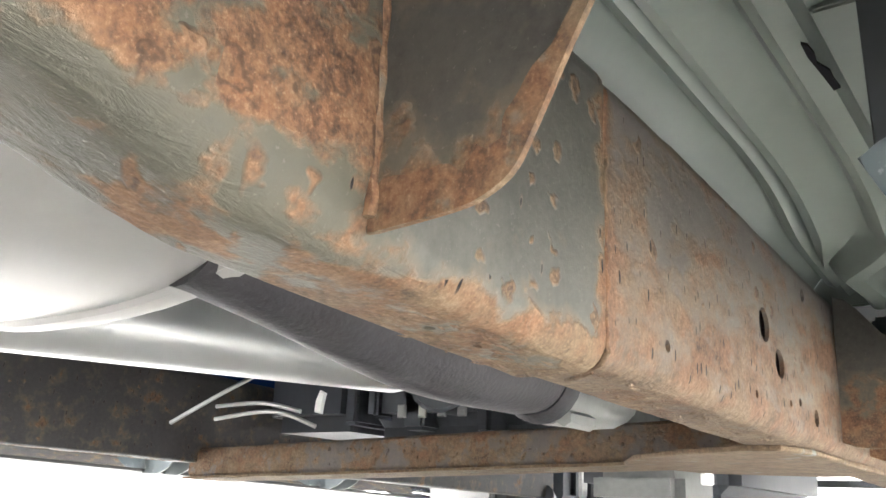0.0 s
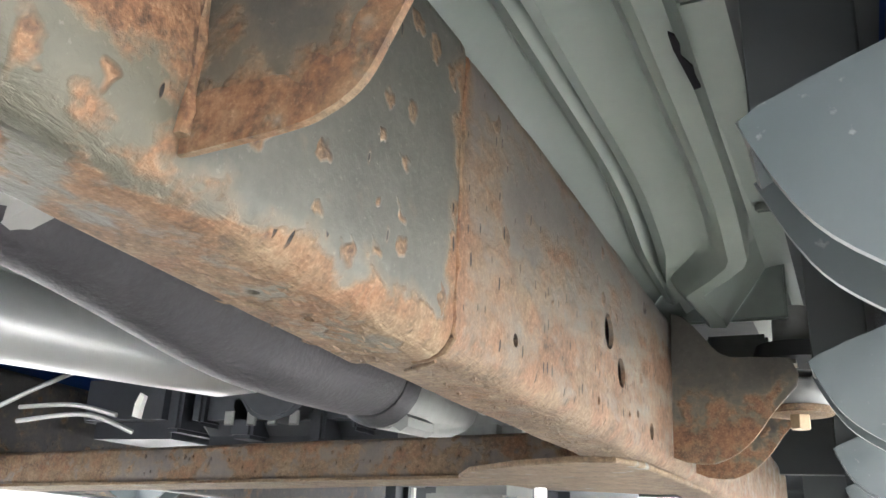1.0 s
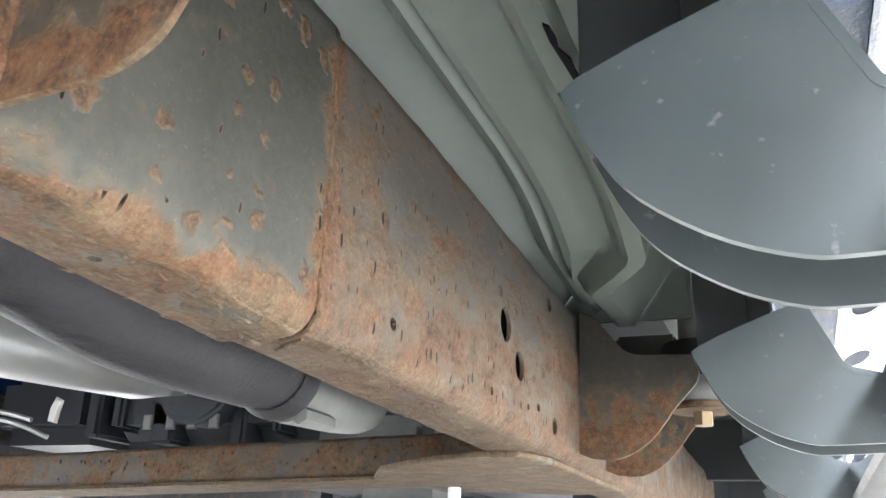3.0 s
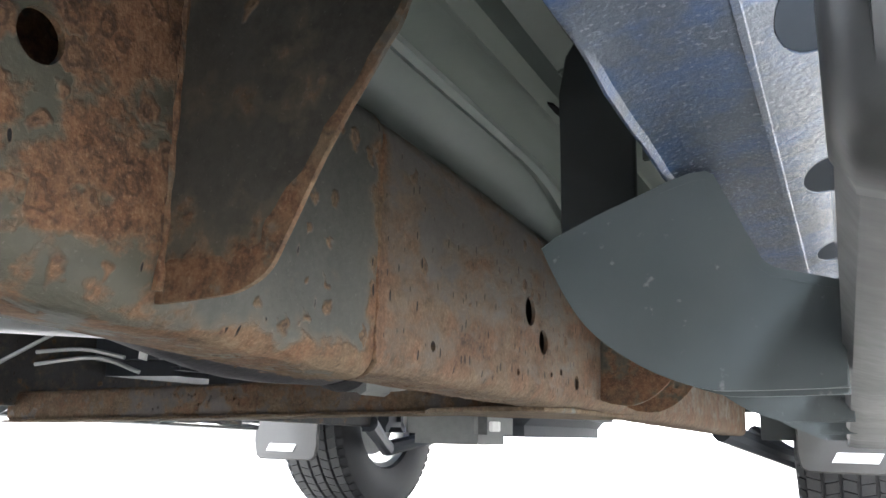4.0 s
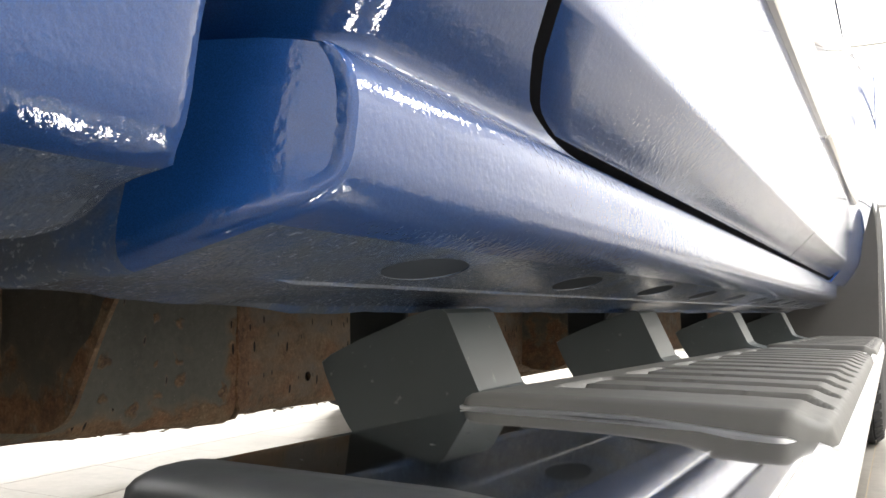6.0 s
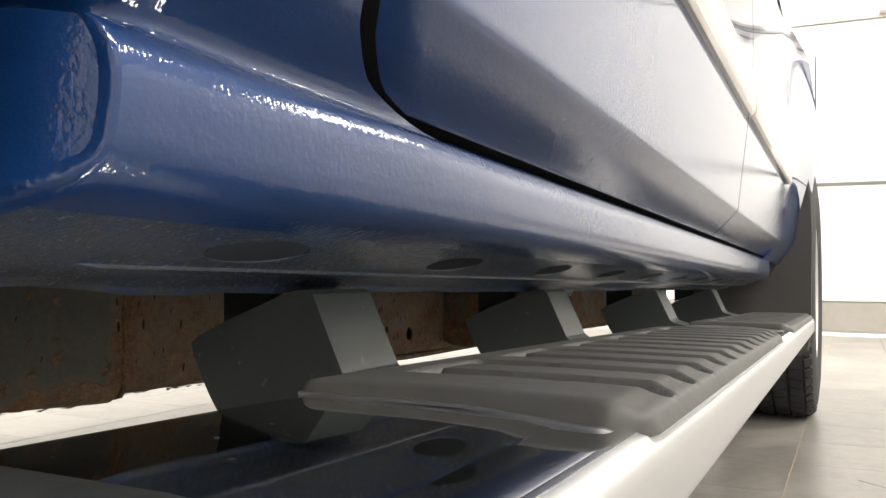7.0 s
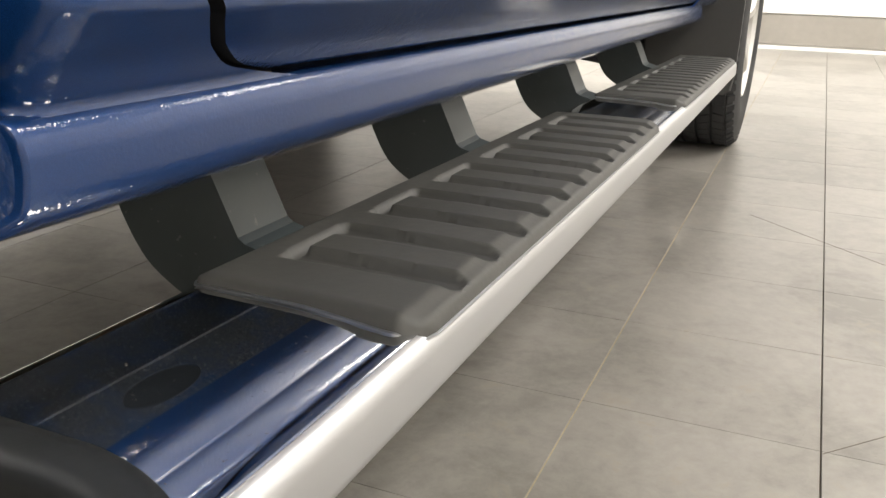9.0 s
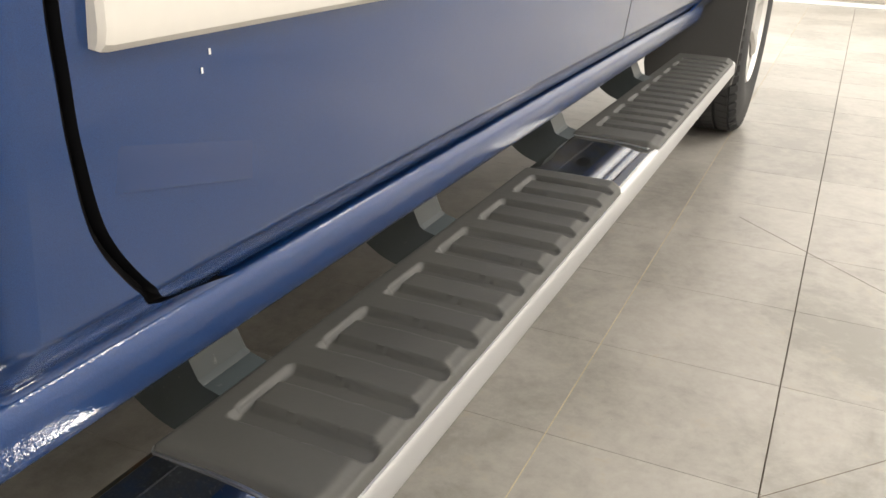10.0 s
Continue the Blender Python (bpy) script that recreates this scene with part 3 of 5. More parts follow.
rear = part("rear_rail", hollow(frange(-1.5, 0.16, 0.045) + [0.18, 0.195, 0.205, 0.22, 0.23, 0.24, 0.2475, 0.255, 0.265, 0.276, 0.287, 0.297, 0.306, 0.315, 0.322, 0.330, 0.3345] + frange(0.36, 0.525, 0.0275), 0.002, 0.0030, 0.057), RUST_REAR, truck, "rear sleeve of the rail, grey paint worn to rust at its edges")
cut(rear, [disc((RAIL_X, 0.2495, 0.457), "x", 0.0115, 0.06), disc((RAIL_X - 0.030, 0.452, 0.335), "z", 0.004, 0.04, 10), disc((RAIL_X - 0.034, 0.415, 0.335), "z", 0.003, 0.04, 10)])
# added black block: puts the shade of the hollow behind the holes
part("rail_core", block(RAIL_X - 0.050, RAIL_X - 0.014, 0.57, 1.32, 0.356, 0.495), RAIL_SHADE, rail, "black block standing for the shade inside the rail", smooth=0)
bead = [(RAIL_X + 0.0016 + 0.0004 * math.sin(i * 2.3), 0.5265 + 0.0010 * math.sin(i * 0.9), 0.509 - i * 0.0052) for i in range(31)]
bead += [(RAIL_X - 0.004, 0.530, 0.3475), (RAIL_X - 0.014, 0.534, 0.3445), (RAIL_X - 0.026, 0.540, 0.345)]
part("weld_bead", tube(bead, [0.0018 + 0.0005 * math.sin(i * 1.7) for i in range(len(bead))], 8), RUST_WELD, rail, "rusted weld seam")
part("seam_lip", tube([(RAIL_X - 0.014, 0.541, 0.3447), (RAIL_X - 0.026, 0.547, 0.3437), (RAIL_X - 0.040, 0.558, 0.3442)], [0.0010, 0.0017, 0.0010], 8), RUST_RAIL, rail)

# bent edge flakes of rust scale along the rail's lower corner
flakes = bmesh.new()
rng = random.Random(4)
for _ in range(300):
    y = rng.uniform(0.38, 1.15)
    x = rng.uniform(RAIL_X - 0.054, RAIL_X - 0.012)
    z = rail_low(y) - (0.0002 if y > 0.53 else 0.0052)
    a, l, w = rng.uniform(-0.5, 0.5), rng.uniform(0.002, 0.009), rng.uniform(0.0006, 0.0022)
    d, s = Vector((math.sin(a), math.cos(a), 0)), Vector((math.cos(a), -math.sin(a), 0))
    c = Vector((x, y, z))
    top = c + Vector((0, 0, -rng.uniform(0.0004, 0.0012)))
    q = [flakes.verts.new(c + d * l * p + s * w * r) for p, r in ((-1, 0), (0, -1), (1, 0), (0, 1))]
    m = flakes.verts.new(top)
    for i in range(4):
        flakes.faces.new((q[i], q[(i + 1) % 4], m))
part("rust_scale", flakes, RUST_RAIL, rail, "flaking scale on the rail's underside")
# the far copies are the same rails, darkened through their paint colour
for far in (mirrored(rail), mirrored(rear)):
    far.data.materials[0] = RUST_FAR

# -- rear body mount: side plate with a round hole, outrigger, bolt --
edge = spline([(-0.055, 0.3625), (-0.021, 0.365), (-0.008, 0.368), (0.003, 0.375), (0.011, 0.389), (0.022, 0.411), (0.031, 0.428), (0.040, 0.443), (0.055, 0.466), (0.066, 0.487), (0.085, 0.56)], 60)
mount = part("body_mount", plate([(-0.056, 0.568), (-0.0585, 0.45), (-0.0590, 0.3625)] + edge, "y", 0.3275, 0.0026, bevel=0.0005), [RUST_DARK, RUST_EDGE], truck, "dark brown outrigger plate with a bright bare edge")
for f in mount.data.polygons:
    f.material_index = 1 if abs(f.normal.y) < 0.9 else 0
rimline = [p for p in edge if p[1] < 0.53]
inner = []
for i, (a, b) in enumerate(rimline):
    c, d = rimline[max(i - 1, 0)], rimline[min(i + 1, len(rimline) - 1)]
    n = Vector((c[1] - d[1], d[0] - c[0])).normalized()
    w = lerp([(0, 0.017), (18, 0.015), (34, 0.006), (60, 0.003)], i) * (1 + 0.16 * math.sin(i * 0.55) + 0.10 * math.sin(i * 1.4))
    inner.append((a + n.x * w, b + n.y * w))
part("scaly_border", plate(rimline[::-1] + inner, "y", 0.3271, 0.0008, bevel=0.0003), RUST_EDGE, mount, "orange rust scale along the plate's edge")
part("outrigger_weld", tube([(RAIL_X + 0.0040, 0.3268 + 0.0008 * math.sin(i * 2.1), 0.368 + i * 0.0078) for i in range(25)], [0.0030 + 0.0007 * math.sin(i * 1.9) for i in range(25)], 9), RUST_EDGE, mount)
part("outrigger_top", plate([(-0.058, 0.255), (0.085, 0.255), (0.085, 0.40), (-0.058, 0.40)], "z", 0.5625, 0.005), RUST_DARK, mount)
bolt = disc((0.055, 0.278, 0.5000), "z", 0.0125, 0.017, 6, bevel=0.0015)
part("mount_washer", disc((0.038, 0.278, 0.5180), "z", 0.041, 0.010, 32, bevel=0.002), RUST_TAN, mount, "tan rusted round washer")
part("mount_bolt", bolt, RUST_TAN, mount)
part("mount_cushion", tube([(0.038, 0.278, 0.5235), (0.038, 0.278, 0.533), (0.038, 0.278, 0.545), (0.038, 0.278, 0.5625)], [0.040, 0.046, 0.046, 0.040], 28), RUBBER, mount, "black rubber cushion")

# -- second body mount --
shape = [(-0.0575, 0.506), (-0.059, 0.352), (-0.046, 0.347), (-0.030, 0.3455)] + spline([(-0.017, 0.346), (0.001, 0.354), (0.018, 0.367), (0.031, 0.383), (0.042, 0.398), (0.065, 0.423)], 12) + [(0.068, 0.435)] + spline([(0.061, 0.452), (0.027, 0.454), (-0.002, 0.455), (-0.016, 0.468), (-0.031, 0.487), (-0.045, 0.502)], 12)
mount2 = part("front_body_mount", plate(shape, "y", 1.079, 0.005, bevel=0.001), RUST_DARK, truck, "brown rusted outrigger with a curved edge")
part("outrigger_plate", plate([(a, b - 0.004) for a, b in shape], "y", 1.215, 0.005, bevel=0.001), RUST_DARK, mount2)
part("outrigger_top", plate([(-0.056, 1.084), (0.066, 1.084), (0.066, 1.215), (-0.056, 1.215)], "z", 0.447, 0.004), RUST_DARK, mount2)
part("mount_washer", disc((0.062, 1.15, 0.408), "z", 0.036, 0.008, 28, bevel=0.002), RUST_TAN, mount2, "tan rusted round washer")
part("mount_bolt", disc((0.062, 1.15, 0.397), "z", 0.011, 0.016, 6, bevel=0.001), ZINC, mount2)
part("mount_cushion", tube([(0.062, 1.15, 0.412), (0.062, 1.15, 0.420), (0.062, 1.15, 0.430), (0.062, 1.15, 0.440)], [0.030, 0.034, 0.034, 0.03], 24), CAST_LIGHT, mount2)
part("upper_cushion", tube([(0.062, 1.15, 0.446), (0.062, 1.15, 0.46), (0.062, 1.15, 0.478)], [0.040, 0.046, 0.040], 24), RUBBER, mount2, "black rubber cushion")
part("spacer", tube([(0.062, 1.15, 0.478), (0.062, 1.15, 0.52)], 0.022, 18), CAST_LIGHT, mount2)

# -- cross beam between the rails --
BEAM = [(-0.10, 0.398), (-0.30, 0.394), (-0.55, 0.386), (-0.90, 0.374), (-1.05, 0.370), (-1.28, 0.362)]


def beam_ring(x, zt):
    r = 0.010
    h, y0, y1 = 0.054, 1.20, 1.29
    out = []
    for cy, cz, a0 in ((y1 - r, zt - r, 0), (y0 + r, zt - r, 90), (y0 + r, zt - h + r, 180), (y1 - r, zt - h + r, 270)):
        for s in range(4):
            a = radians(a0 + 30 * s)
            out.append((x, cy + r * math.cos(a), cz + r * math.sin(a)))
    return out


beam = part("cross_beam", loft([wobble(beam_ring(x, lerp([(a, b) for a, b in BEAM[::-1]], x)), 0.0015, 14) for x in [-0.10 - i * 0.04 for i in range(30)]]), RUST_BEAM, truck, "rusted steel beam between the rails")
# the flange's paler rust stands for floor light on its face
part("beam_flange", loft([wobble([(x, y, lerp([(a, b) for a, b in BEAM[::-1]], x) - z) for y, z in ((1.188, 0.0535), (1.187, 0.0575), (1.30, 0.0575), (1.30, 0.0535))], 0.0012, 14) for x in [-0.10 - i * 0.04 for i in range(30)]]), RUST_TAN, beam, "lower flange, coloured paler for the light off the floor")
for i in range(60):
    x = -0.16 - i * 0.0125 + rng.uniform(-0.01, 0.01)
    z = lerp([(a, b) for a, b in BEAM[::-1]], x) - rng.uniform(0.012, 0.044)
    part("rivet", disc((x, 1.1995, z), "y", rng.uniform(0.0016, 0.0036), 0.0035, 8, bevel=0.001), RUST_BEAM, beam)
part("gusset_plate", plate([(-0.343, 1.17), (-0.287, 1.07), (-0.20, 0.99), (-0.125, 0.945), (-0.085, 0.945), (-0.070, 1.00), (-0.066, 1.36), (-0.15, 1.40), (-0.3, 1.345)], "z", 0.3335, 0.006, bevel=0.0015), RUST_TAN, beam, "pale rusted plate under the rail")
part("gusset_bolt", disc((-0.238, 1.18, 0.318), "z", 0.008, 0.014, 6, bevel=0.001), WHITE_CLIP, beam)

# -- exhaust and driveshaft --
pipe_path = spline([(-0.262, 0.405, 0.421), (-0.258, 0.435, 0.416), (-0.253, 0.48, 0.408), (-0.250, 0.583, 0.390), (-0.250, 0.653, 0.386), (-0.252, 0.74, 0.388), (-0.254, 0.80, 0.389)], 30)
exhaust = part("exhaust_pipe", tube(pipe_path, [0.038 if i < 25 else 0.038 - 0.002 * (i - 25) for i in range(30)], 24), PIPE_SKIN, truck, "dark scaled exhaust pipe")
part("pipe_clamp", tube([(-0.2545, 0.785, 0.388), (-0.2545, 0.793, 0.387), (-0.2545, 0.803, 0.386), (-0.2545, 0.812, 0.385)], [0.036, 0.040, 0.040, 0.034], 20), PIPE_SKIN, exhaust)
part("pipe_flange_bolt", disc((-0.232, 0.825, 0.352), "y", 0.008, 0.05, 6), CAST_LIGHT, exhaust)
part("front_pipe", tube(spline([(-0.256, 0.81, 0.375), (-0.26, 0.95, 0.385), (-0.30, 1.05, 0.42), (-0.36, 1.2, 0.46), (-0.4, 1.6, 0.46)], 18), 0.028, 16), CAST_LIGHT, exhaust)


def muffler_ring(y, k):
    return [(-0.385 + 0.205 * k * math.copysign(abs(math.cos(a)) ** 0.8, math.cos(a)), y, 0.455 + 0.076 * k * math.copysign(abs(math.sin(a)) ** 0.8, math.sin(a))) for a in [2 * math.pi * i / 40 for i in range(40)]]


muffler = part("muffler", loft([muffler_ring(-0.9, 0.8), muffler_ring(-0.88, 1.0), muffler_ring(-0.2, 1.0), muffler_ring(0.402, 1.0), muffler_ring(0.405, 1.045), muffler_ring(0.411, 1.06), muffler_ring(0.418, 1.055), muffler_ring(0.422, 1.0), muffler_ring(0.432, 0.93), muffler_ring(0.44, 0.6)]), MUFFLER_SKIN, truck, "pale grey oval muffler with a rolled rim")
shaft = part("driveshaft", tube([(-0.70, -1.4, 0.335), (-0.70, 0.3, 0.432), (-0.70, 1.12, 0.484), (-0.70, 1.22, 0.49)], [0.048, 0.048, 0.048, 0.03], 32), SILVER_TUBE, truck, "satin silver driveshaft tube")
gear = part("gearbox", block(-0.95, -0.45, 1.30, 2.2, 0.38, 0.60, 0.05, segments=3), CASTING, truck, "dark dirty gearbox casting")
ribs = bmesh.new()
for x, w, y, z0, z1 in ((-0.95, 0.03, 1.29, 0.41, 0.50), (-0.88, 0.012, 1.285, 0.42, 0.55), (-0.82, 0.045, 1.30, 0.40, 0.47), (-0.745, 0.010, 1.28, 0.43, 0.54), (-0.66, 0.028, 1.292, 0.39, 0.45), (-0.58, 0.014, 1.286, 0.41, 0.52)):
    block(x, x + w, y, 1.6, z0, z1, 0.006, ribs)
part("ribs", ribs, CASTING, gear)
part("output_flange", disc((-0.70, 1.27, 0.49), "y", 0.07, 0.05, 24, bevel=0.006), CASTING, gear)
part("oil_pan", block(-0.90, -0.50, 2.1, 2.9, 0.30, 0.50, 0.05, segments=3), CASTING, gear)
part("side_case", block(-1.16, -0.92, 1.28, 1.75, 0.40, 0.53, 0.03), CASTING, gear)
for j, (x, y, z) in enumerate(((-0.935, 1.206, 0.444), (-0.78, 1.245, 0.424), (-0.74, 1.25, 0.424), (-0.70, 1.25, 0.424), (-0.66, 1.25, 0.424))):
    part("cable_clip", plate([(x - 0.010, z - 0.020), (x + 0.008, z - 0.024), (x + 0.006, z - 0.004), (x + 0.014, z + 0.012), (x, z + 0.018), (x - 0.006, z)] if j == 0 else [(x - 0.008, z - 0.01), (x + 0.008, z - 0.01), (x + 0.008, z + 0.012), (x - 0.008, z + 0.012)], "y", y, 0.008, bevel=0.002), WHITE_CLIP if j == 0 else CAST_LIGHT, gear)
for a, b, c in (((-1.15, 1.16, 0.435), (-1.05, 1.18, 0.440), (-0.97, 1.2, 0.425)), ((-1.15, 1.16, 0.412), (-1.02, 1.18, 0.424), (-0.95, 1.22, 0.40)), ((-1.2, 1.1, 0.40), (-1.1, 1.14, 0.46), (-1.08, 1.2, 0.50))):
    part("brake_line", tube(spline([a, b, c], 12), 0.004, 8), SILVER_TUBE, gear)
part("pale_bracket", block(-0.52, -0.33, 1.31, 1.38, 0.375, 0.44, 0.02), CAST_LIGHT, gear)
part("lower_case", block(-0.62, -0.44, 1.62, 1.8, 0.285, 0.36, 0.02), CAST_LIGHT, gear)
for sx in (0, 1):
    bm = bmesh.new()
    pts = [(-0.12, 2.55, 0.33), (0.0, 2.85, 0.27), (0.07, 3.02, 0.24)]
    tube([(2 * MID - p[0], p[1], p[2]) if sx else p for p in pts], [0.03, 0.026, 0.03], 10, bm)
    pts = [(-0.12, 3.4, 0.33), (0.0, 3.15, 0.27), (0.07, 3.02, 0.24)]
    tube([(2 * MID - p[0], p[1], p[2]) if sx else p for p in pts], [0.03, 0.026, 0.03], 10, bm)
    part("control_arm", bm, CASTING, truck)

# -- cab floor pan over the rail --
PAN = [(-1.25, 0.62), (-0.40, 0.62), (-0.20, 0.60), (-0.135, 0.570), (-0.124, 0.558), (-0.112, 0.556), (-0.098, 0.566), (-0.084, 0.580), (-0.076, 0.590), (-0.0715, 0.591), (-0.067, 0.582), (-0.060, 0.578), (-0.052, 0.584), (-0.0475, 0.590), (-0.0455, 0.5885), (-0.0440, 0.572), (-0.036, 0.568), (-0.020, 0.571), (-0.004, 0.573), (0.008, 0.568), (0.016, 0.556), (0.0205, 0.555), (0.0225, 0.5535), (0.037, 0.5535), (0.0382, 0.556), (0.0395, 0.570), (0.048, 0.572), (0.066, 0.574), (0.068, 0.60)]


def pan_ring(y):
    """The ribbed floor dips at its front end, and its outer flange jogs inwards there."""
    drop = lerp([(0.80, 0.0), (0.84, 0.002), (0.88, 0.007), (0.91, 0.014), (0.94, 0.025), (0.96, 0.032), (0.98, 0.036), (1.01, 0.039), (1.12, 0.046)], y)
    jog = lerp([(0.950, 0.0), (0.960, -0.004), (1.010, -0.046), (1.018, -0.052), (1.095, -0.042), (1.12, -0.042)], y)
    out = []
    for x, z in PAN:
        w = 0.95 if -0.14 < x < 0.02 else 1.05 if 0.02 <= x < 0.0385 else 0.0
        side = jog * max(0.0, min(1.0, (x + 0.05) / 0.06)) if x < 0.0385 else 0.0
        out.append((x + side, y, z - drop * w - 0.016 * (y - 0.7)))
    return out


pan = part("floor_pan", thicken(loft([pan_ring(y) for y in frange(0.21, 0.78, 0.06) + frange(0.80, 0.94, 0.02) + frange(0.95, 1.03, 0.01) + [1.06, 1.095, 1.12]], False), 0.002), UNDERCOAT, truck, "ribbed grey-green cab floor")
bm = bmesh.new()
block(-0.13, 0.06, 1.122, 1.131, 0.504, 0.60, 0.002, bm)
block(0.042, 0.092, 0.60, 1.42, 0.566, 0.572, 0.002, bm)
block(0.050, 0.090, 0.93, 0.95, 0.556, 0.566, 0.002, bm)
block(0.010, 0.055, 1.135, 1.42, 0.535, 0.585, 0.004, bm)
part("floor_crossbar", bm, UNDERCOAT, pan)
# pale block added for the bright background seen through the gap
part("cushion_seat", block(-0.040, 0.032, 1.195, 1.205, 0.450, 0.506, 0.004), CAST_LIGHT, pan)
# black sheet for the dark void ahead of the pan
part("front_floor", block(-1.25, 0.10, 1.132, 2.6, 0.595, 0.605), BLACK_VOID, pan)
part("torn_sealer", plate([(0.0385, 0.588), (0.0415, 0.592), (0.0425, 0.604), (0.0410, 0.616), (0.0455, 0.630), (0.0450, 0.642), (0.0460, 0.656), (0.0415, 0.658), (0.0400, 0.634), (0.0380, 0.606)], "z", 0.5395, 0.002), SEAL_AND_SHADE, pan, "torn black sealer")
part("pan_plug", disc((-0.016, 0.777, 0.571), "z", 0.006, 0.003, 14), BLACK_VOID, pan)
part("pan_plug", disc((-0.028, 0.64, 0.571), "z", 0.004, 0.003, 14), UNDERCOAT, pan)
# black block filling the shaded space between sill and floor
part("inner_sill", block(0.069, 0.150, 0.24, 2.5, 0.560, 0.640, 0.004), BLACK_VOID, pan, "black block standing for the shade inside the sill")
part("sill_flange", block(0.098, 0.104, 0.62, 1.5, 0.50, 0.562, 0.001), UNDERCOAT, pan)

# -- sill (rocker) --
SILL = [(0.147, 0.508), (0.147, 0.470), (0.1475, 0.4330), (0.1483, 0.4296), (0.1495, 0.4296), (0.1515, 0.4330), (0.162, 0.4365), (0.178, 0.4390), (0.1958, 0.4402), (0.1962, 0.4392), (0.1988, 0.4397), (0.1992, 0.4411), (0.212, 0.4450), (0.226, 0.4495), (0.238, 0.4540), (0.2455, 0.4572), (0.2500, 0.4597), (0.2536, 0.4630), (0.2551, 0.4650), (0.2562, 0.4670), (0.2571, 0.4692), (0.2578, 0.4715), (0.2584, 0.4750), (0.2592, 0.4820), (0.2595, 0.4875), (0.2593, 0.4912), (0.2586, 0.4948), (0.2575, 0.4980), (0.2561, 0.5006), (0.2546, 0.5028), (0.2525, 0.5043), (0.247, 0.5050), (0.236, 0.5055)]


def back_line(x):
    """The cab's rear face in plan: it sweeps forward towards the side."""
    return 0.178 + 0.032 * max(0.0, (x - 0.15) / 0.107) ** 1.4


def sill_ring(d, u=1.0):
    """A section of the sill at a distance from the cab's rear face. u below 1: the rear face itself, up to its middle line."""
    side = 0.005 - math.sqrt(max(0.005 ** 2 - max(0.005 - d, 0.0) ** 2, 0.0))
    far = lerp([(2.12, 0.0), (2.22, 0.006), (2.30, 0.03)], d)
    w = min(1.0, d / 0.08)
    out = []
    for i, (x, z) in enumerate(SILL):
        y = back_line(x) * (1 - w) + 0.178 * w + d
        if 2 <= i <= 5:
            z = max(z, lerp([(0.20, 0.4365), (0.26, 0.4335), (0.33, 0.4290), (0.40, 0.428)], y))
            z += 0.0016 * noise.noise(Vector((x * 5, y * 26, 0.3))) + 0.0008 * noise.noise(Vector((x * 9, y * 90, 4.0)))
        if i in (9, 10) and y < 0.255:
            z = 0.4403 if i == 9 else 0.4410
        low = max(0.0, min(1.0, (0.47 - z) / 0.02)) if i > 1 else 0.0
        roll = lerp([(0.165, 0.004), (0.20, 0.008), (0.23, 0.011)], x)
        under = roll - math.sqrt(max(roll ** 2 - max(roll - d, 0.0) ** 2, 0.0))
        z = 0.492 + (z + (under + far) * low - 0.492) * u
        # a ledge: low down the rear face kicks back before it rolls under
        y -= 0.0050 * (1 - w) * lerp([(0.4500, 1.0), (0.4560, 0.85), (0.4620, 0.45), (0.4680, 0.15), (0.4740, 0.0)], z) * lerp([(0.175, 0.0), (0.205, 1.0)], x)
        xx = x - (side + far) * max(0.0, (x - 0.235) / 0.022)
        out.append(body(xx, y, z))
    return out


ds = [0.0, 0.0008, 0.0022, 0.0045, 0.0075, 0.011, 0.014, 0.017, 0.024, 0.032, 0.041] + frange(0.05, 0.45, 0.012) + frange(0.48, 2.12, 0.04) + [2.16, 2.20, 2.24, 2.28]
us = [0.0, 0.2, 0.4, 0.5, 0.56, 0.62, 0.68, 0.74, 0.80, 0.86, 0.92, 0.97]
sill = part("sill", loft([sill_ring(0.0, u) for u in us] + [sill_ring(d) for d in ds], True, True, mat=lambda i, j: 0 if 1 <= j <= 13 and i > 3 + len(us) or 1 <= j <= 9 and i > 3 else 1), [PAINT_GRIT, PAINT], truck, "glossy blue sill with a pebbled underside", smooth=50)
slots = [0.325 + 0.187 * i for i in range(10)]
PLUG = plain("drain_plug_rubber", (0.026, 0.031, 0.038), 0.7, vary=0.2)
PLUG.node_tree.nodes["Principled BSDF"].inputs["Specular IOR Level"].default_value = 0.12
tools = []
for y in slots:
    c = body(0.219, y, 0.4470)
    tool = disc((0, 0, 0), "z", 1.0, 0.02, 24)
    for v in tool.verts:
        v.co = Vector((c[0] + v.co.x * 0.0125, c[1] + v.co.y * 0.030, c[2] + v.co.z))
    tools.append(tool)
cut(sill, tools)
for y in slots:
    c = body(0.219, y, 0.4474)
    plug = disc((0, 0, 0), "z", 1.0, 0.003, 24)
    for v in plug.verts:
        v.co = Vector((c[0] + v.co.x * 0.0122, c[1] + v.co.y * 0.0295, c[2] + v.co.z + v.co.x * 0.0122 * 0.31 + 0.0016))
    part("drain_plug", plug, PLUG, sill)
# -- cab side: section above the sill --
SIDE = [(0.502, 0.2545), (0.505, 0.2530), (0.508, 0.2530), (0.511, 0.2548), (0.515, 0.2585), (0.520, 0.2640), (0.530, 0.2742), (0.538, 0.2815), (0.5435, 0.2866), (0.5455, 0.2881), (0.5475, 0.2889), (0.5500, 0.2893), (0.556, 0.2899), (0.58, 0.2924), (0.61, 0.2957), (0.65, 0.3002), (0.69, 0.3044), (0.74, 0.3090), (0.82, 0.3095), (0.92, 0.3060), (1.02, 0.2980), (1.10, 0.288), (1.16, 0.278)]
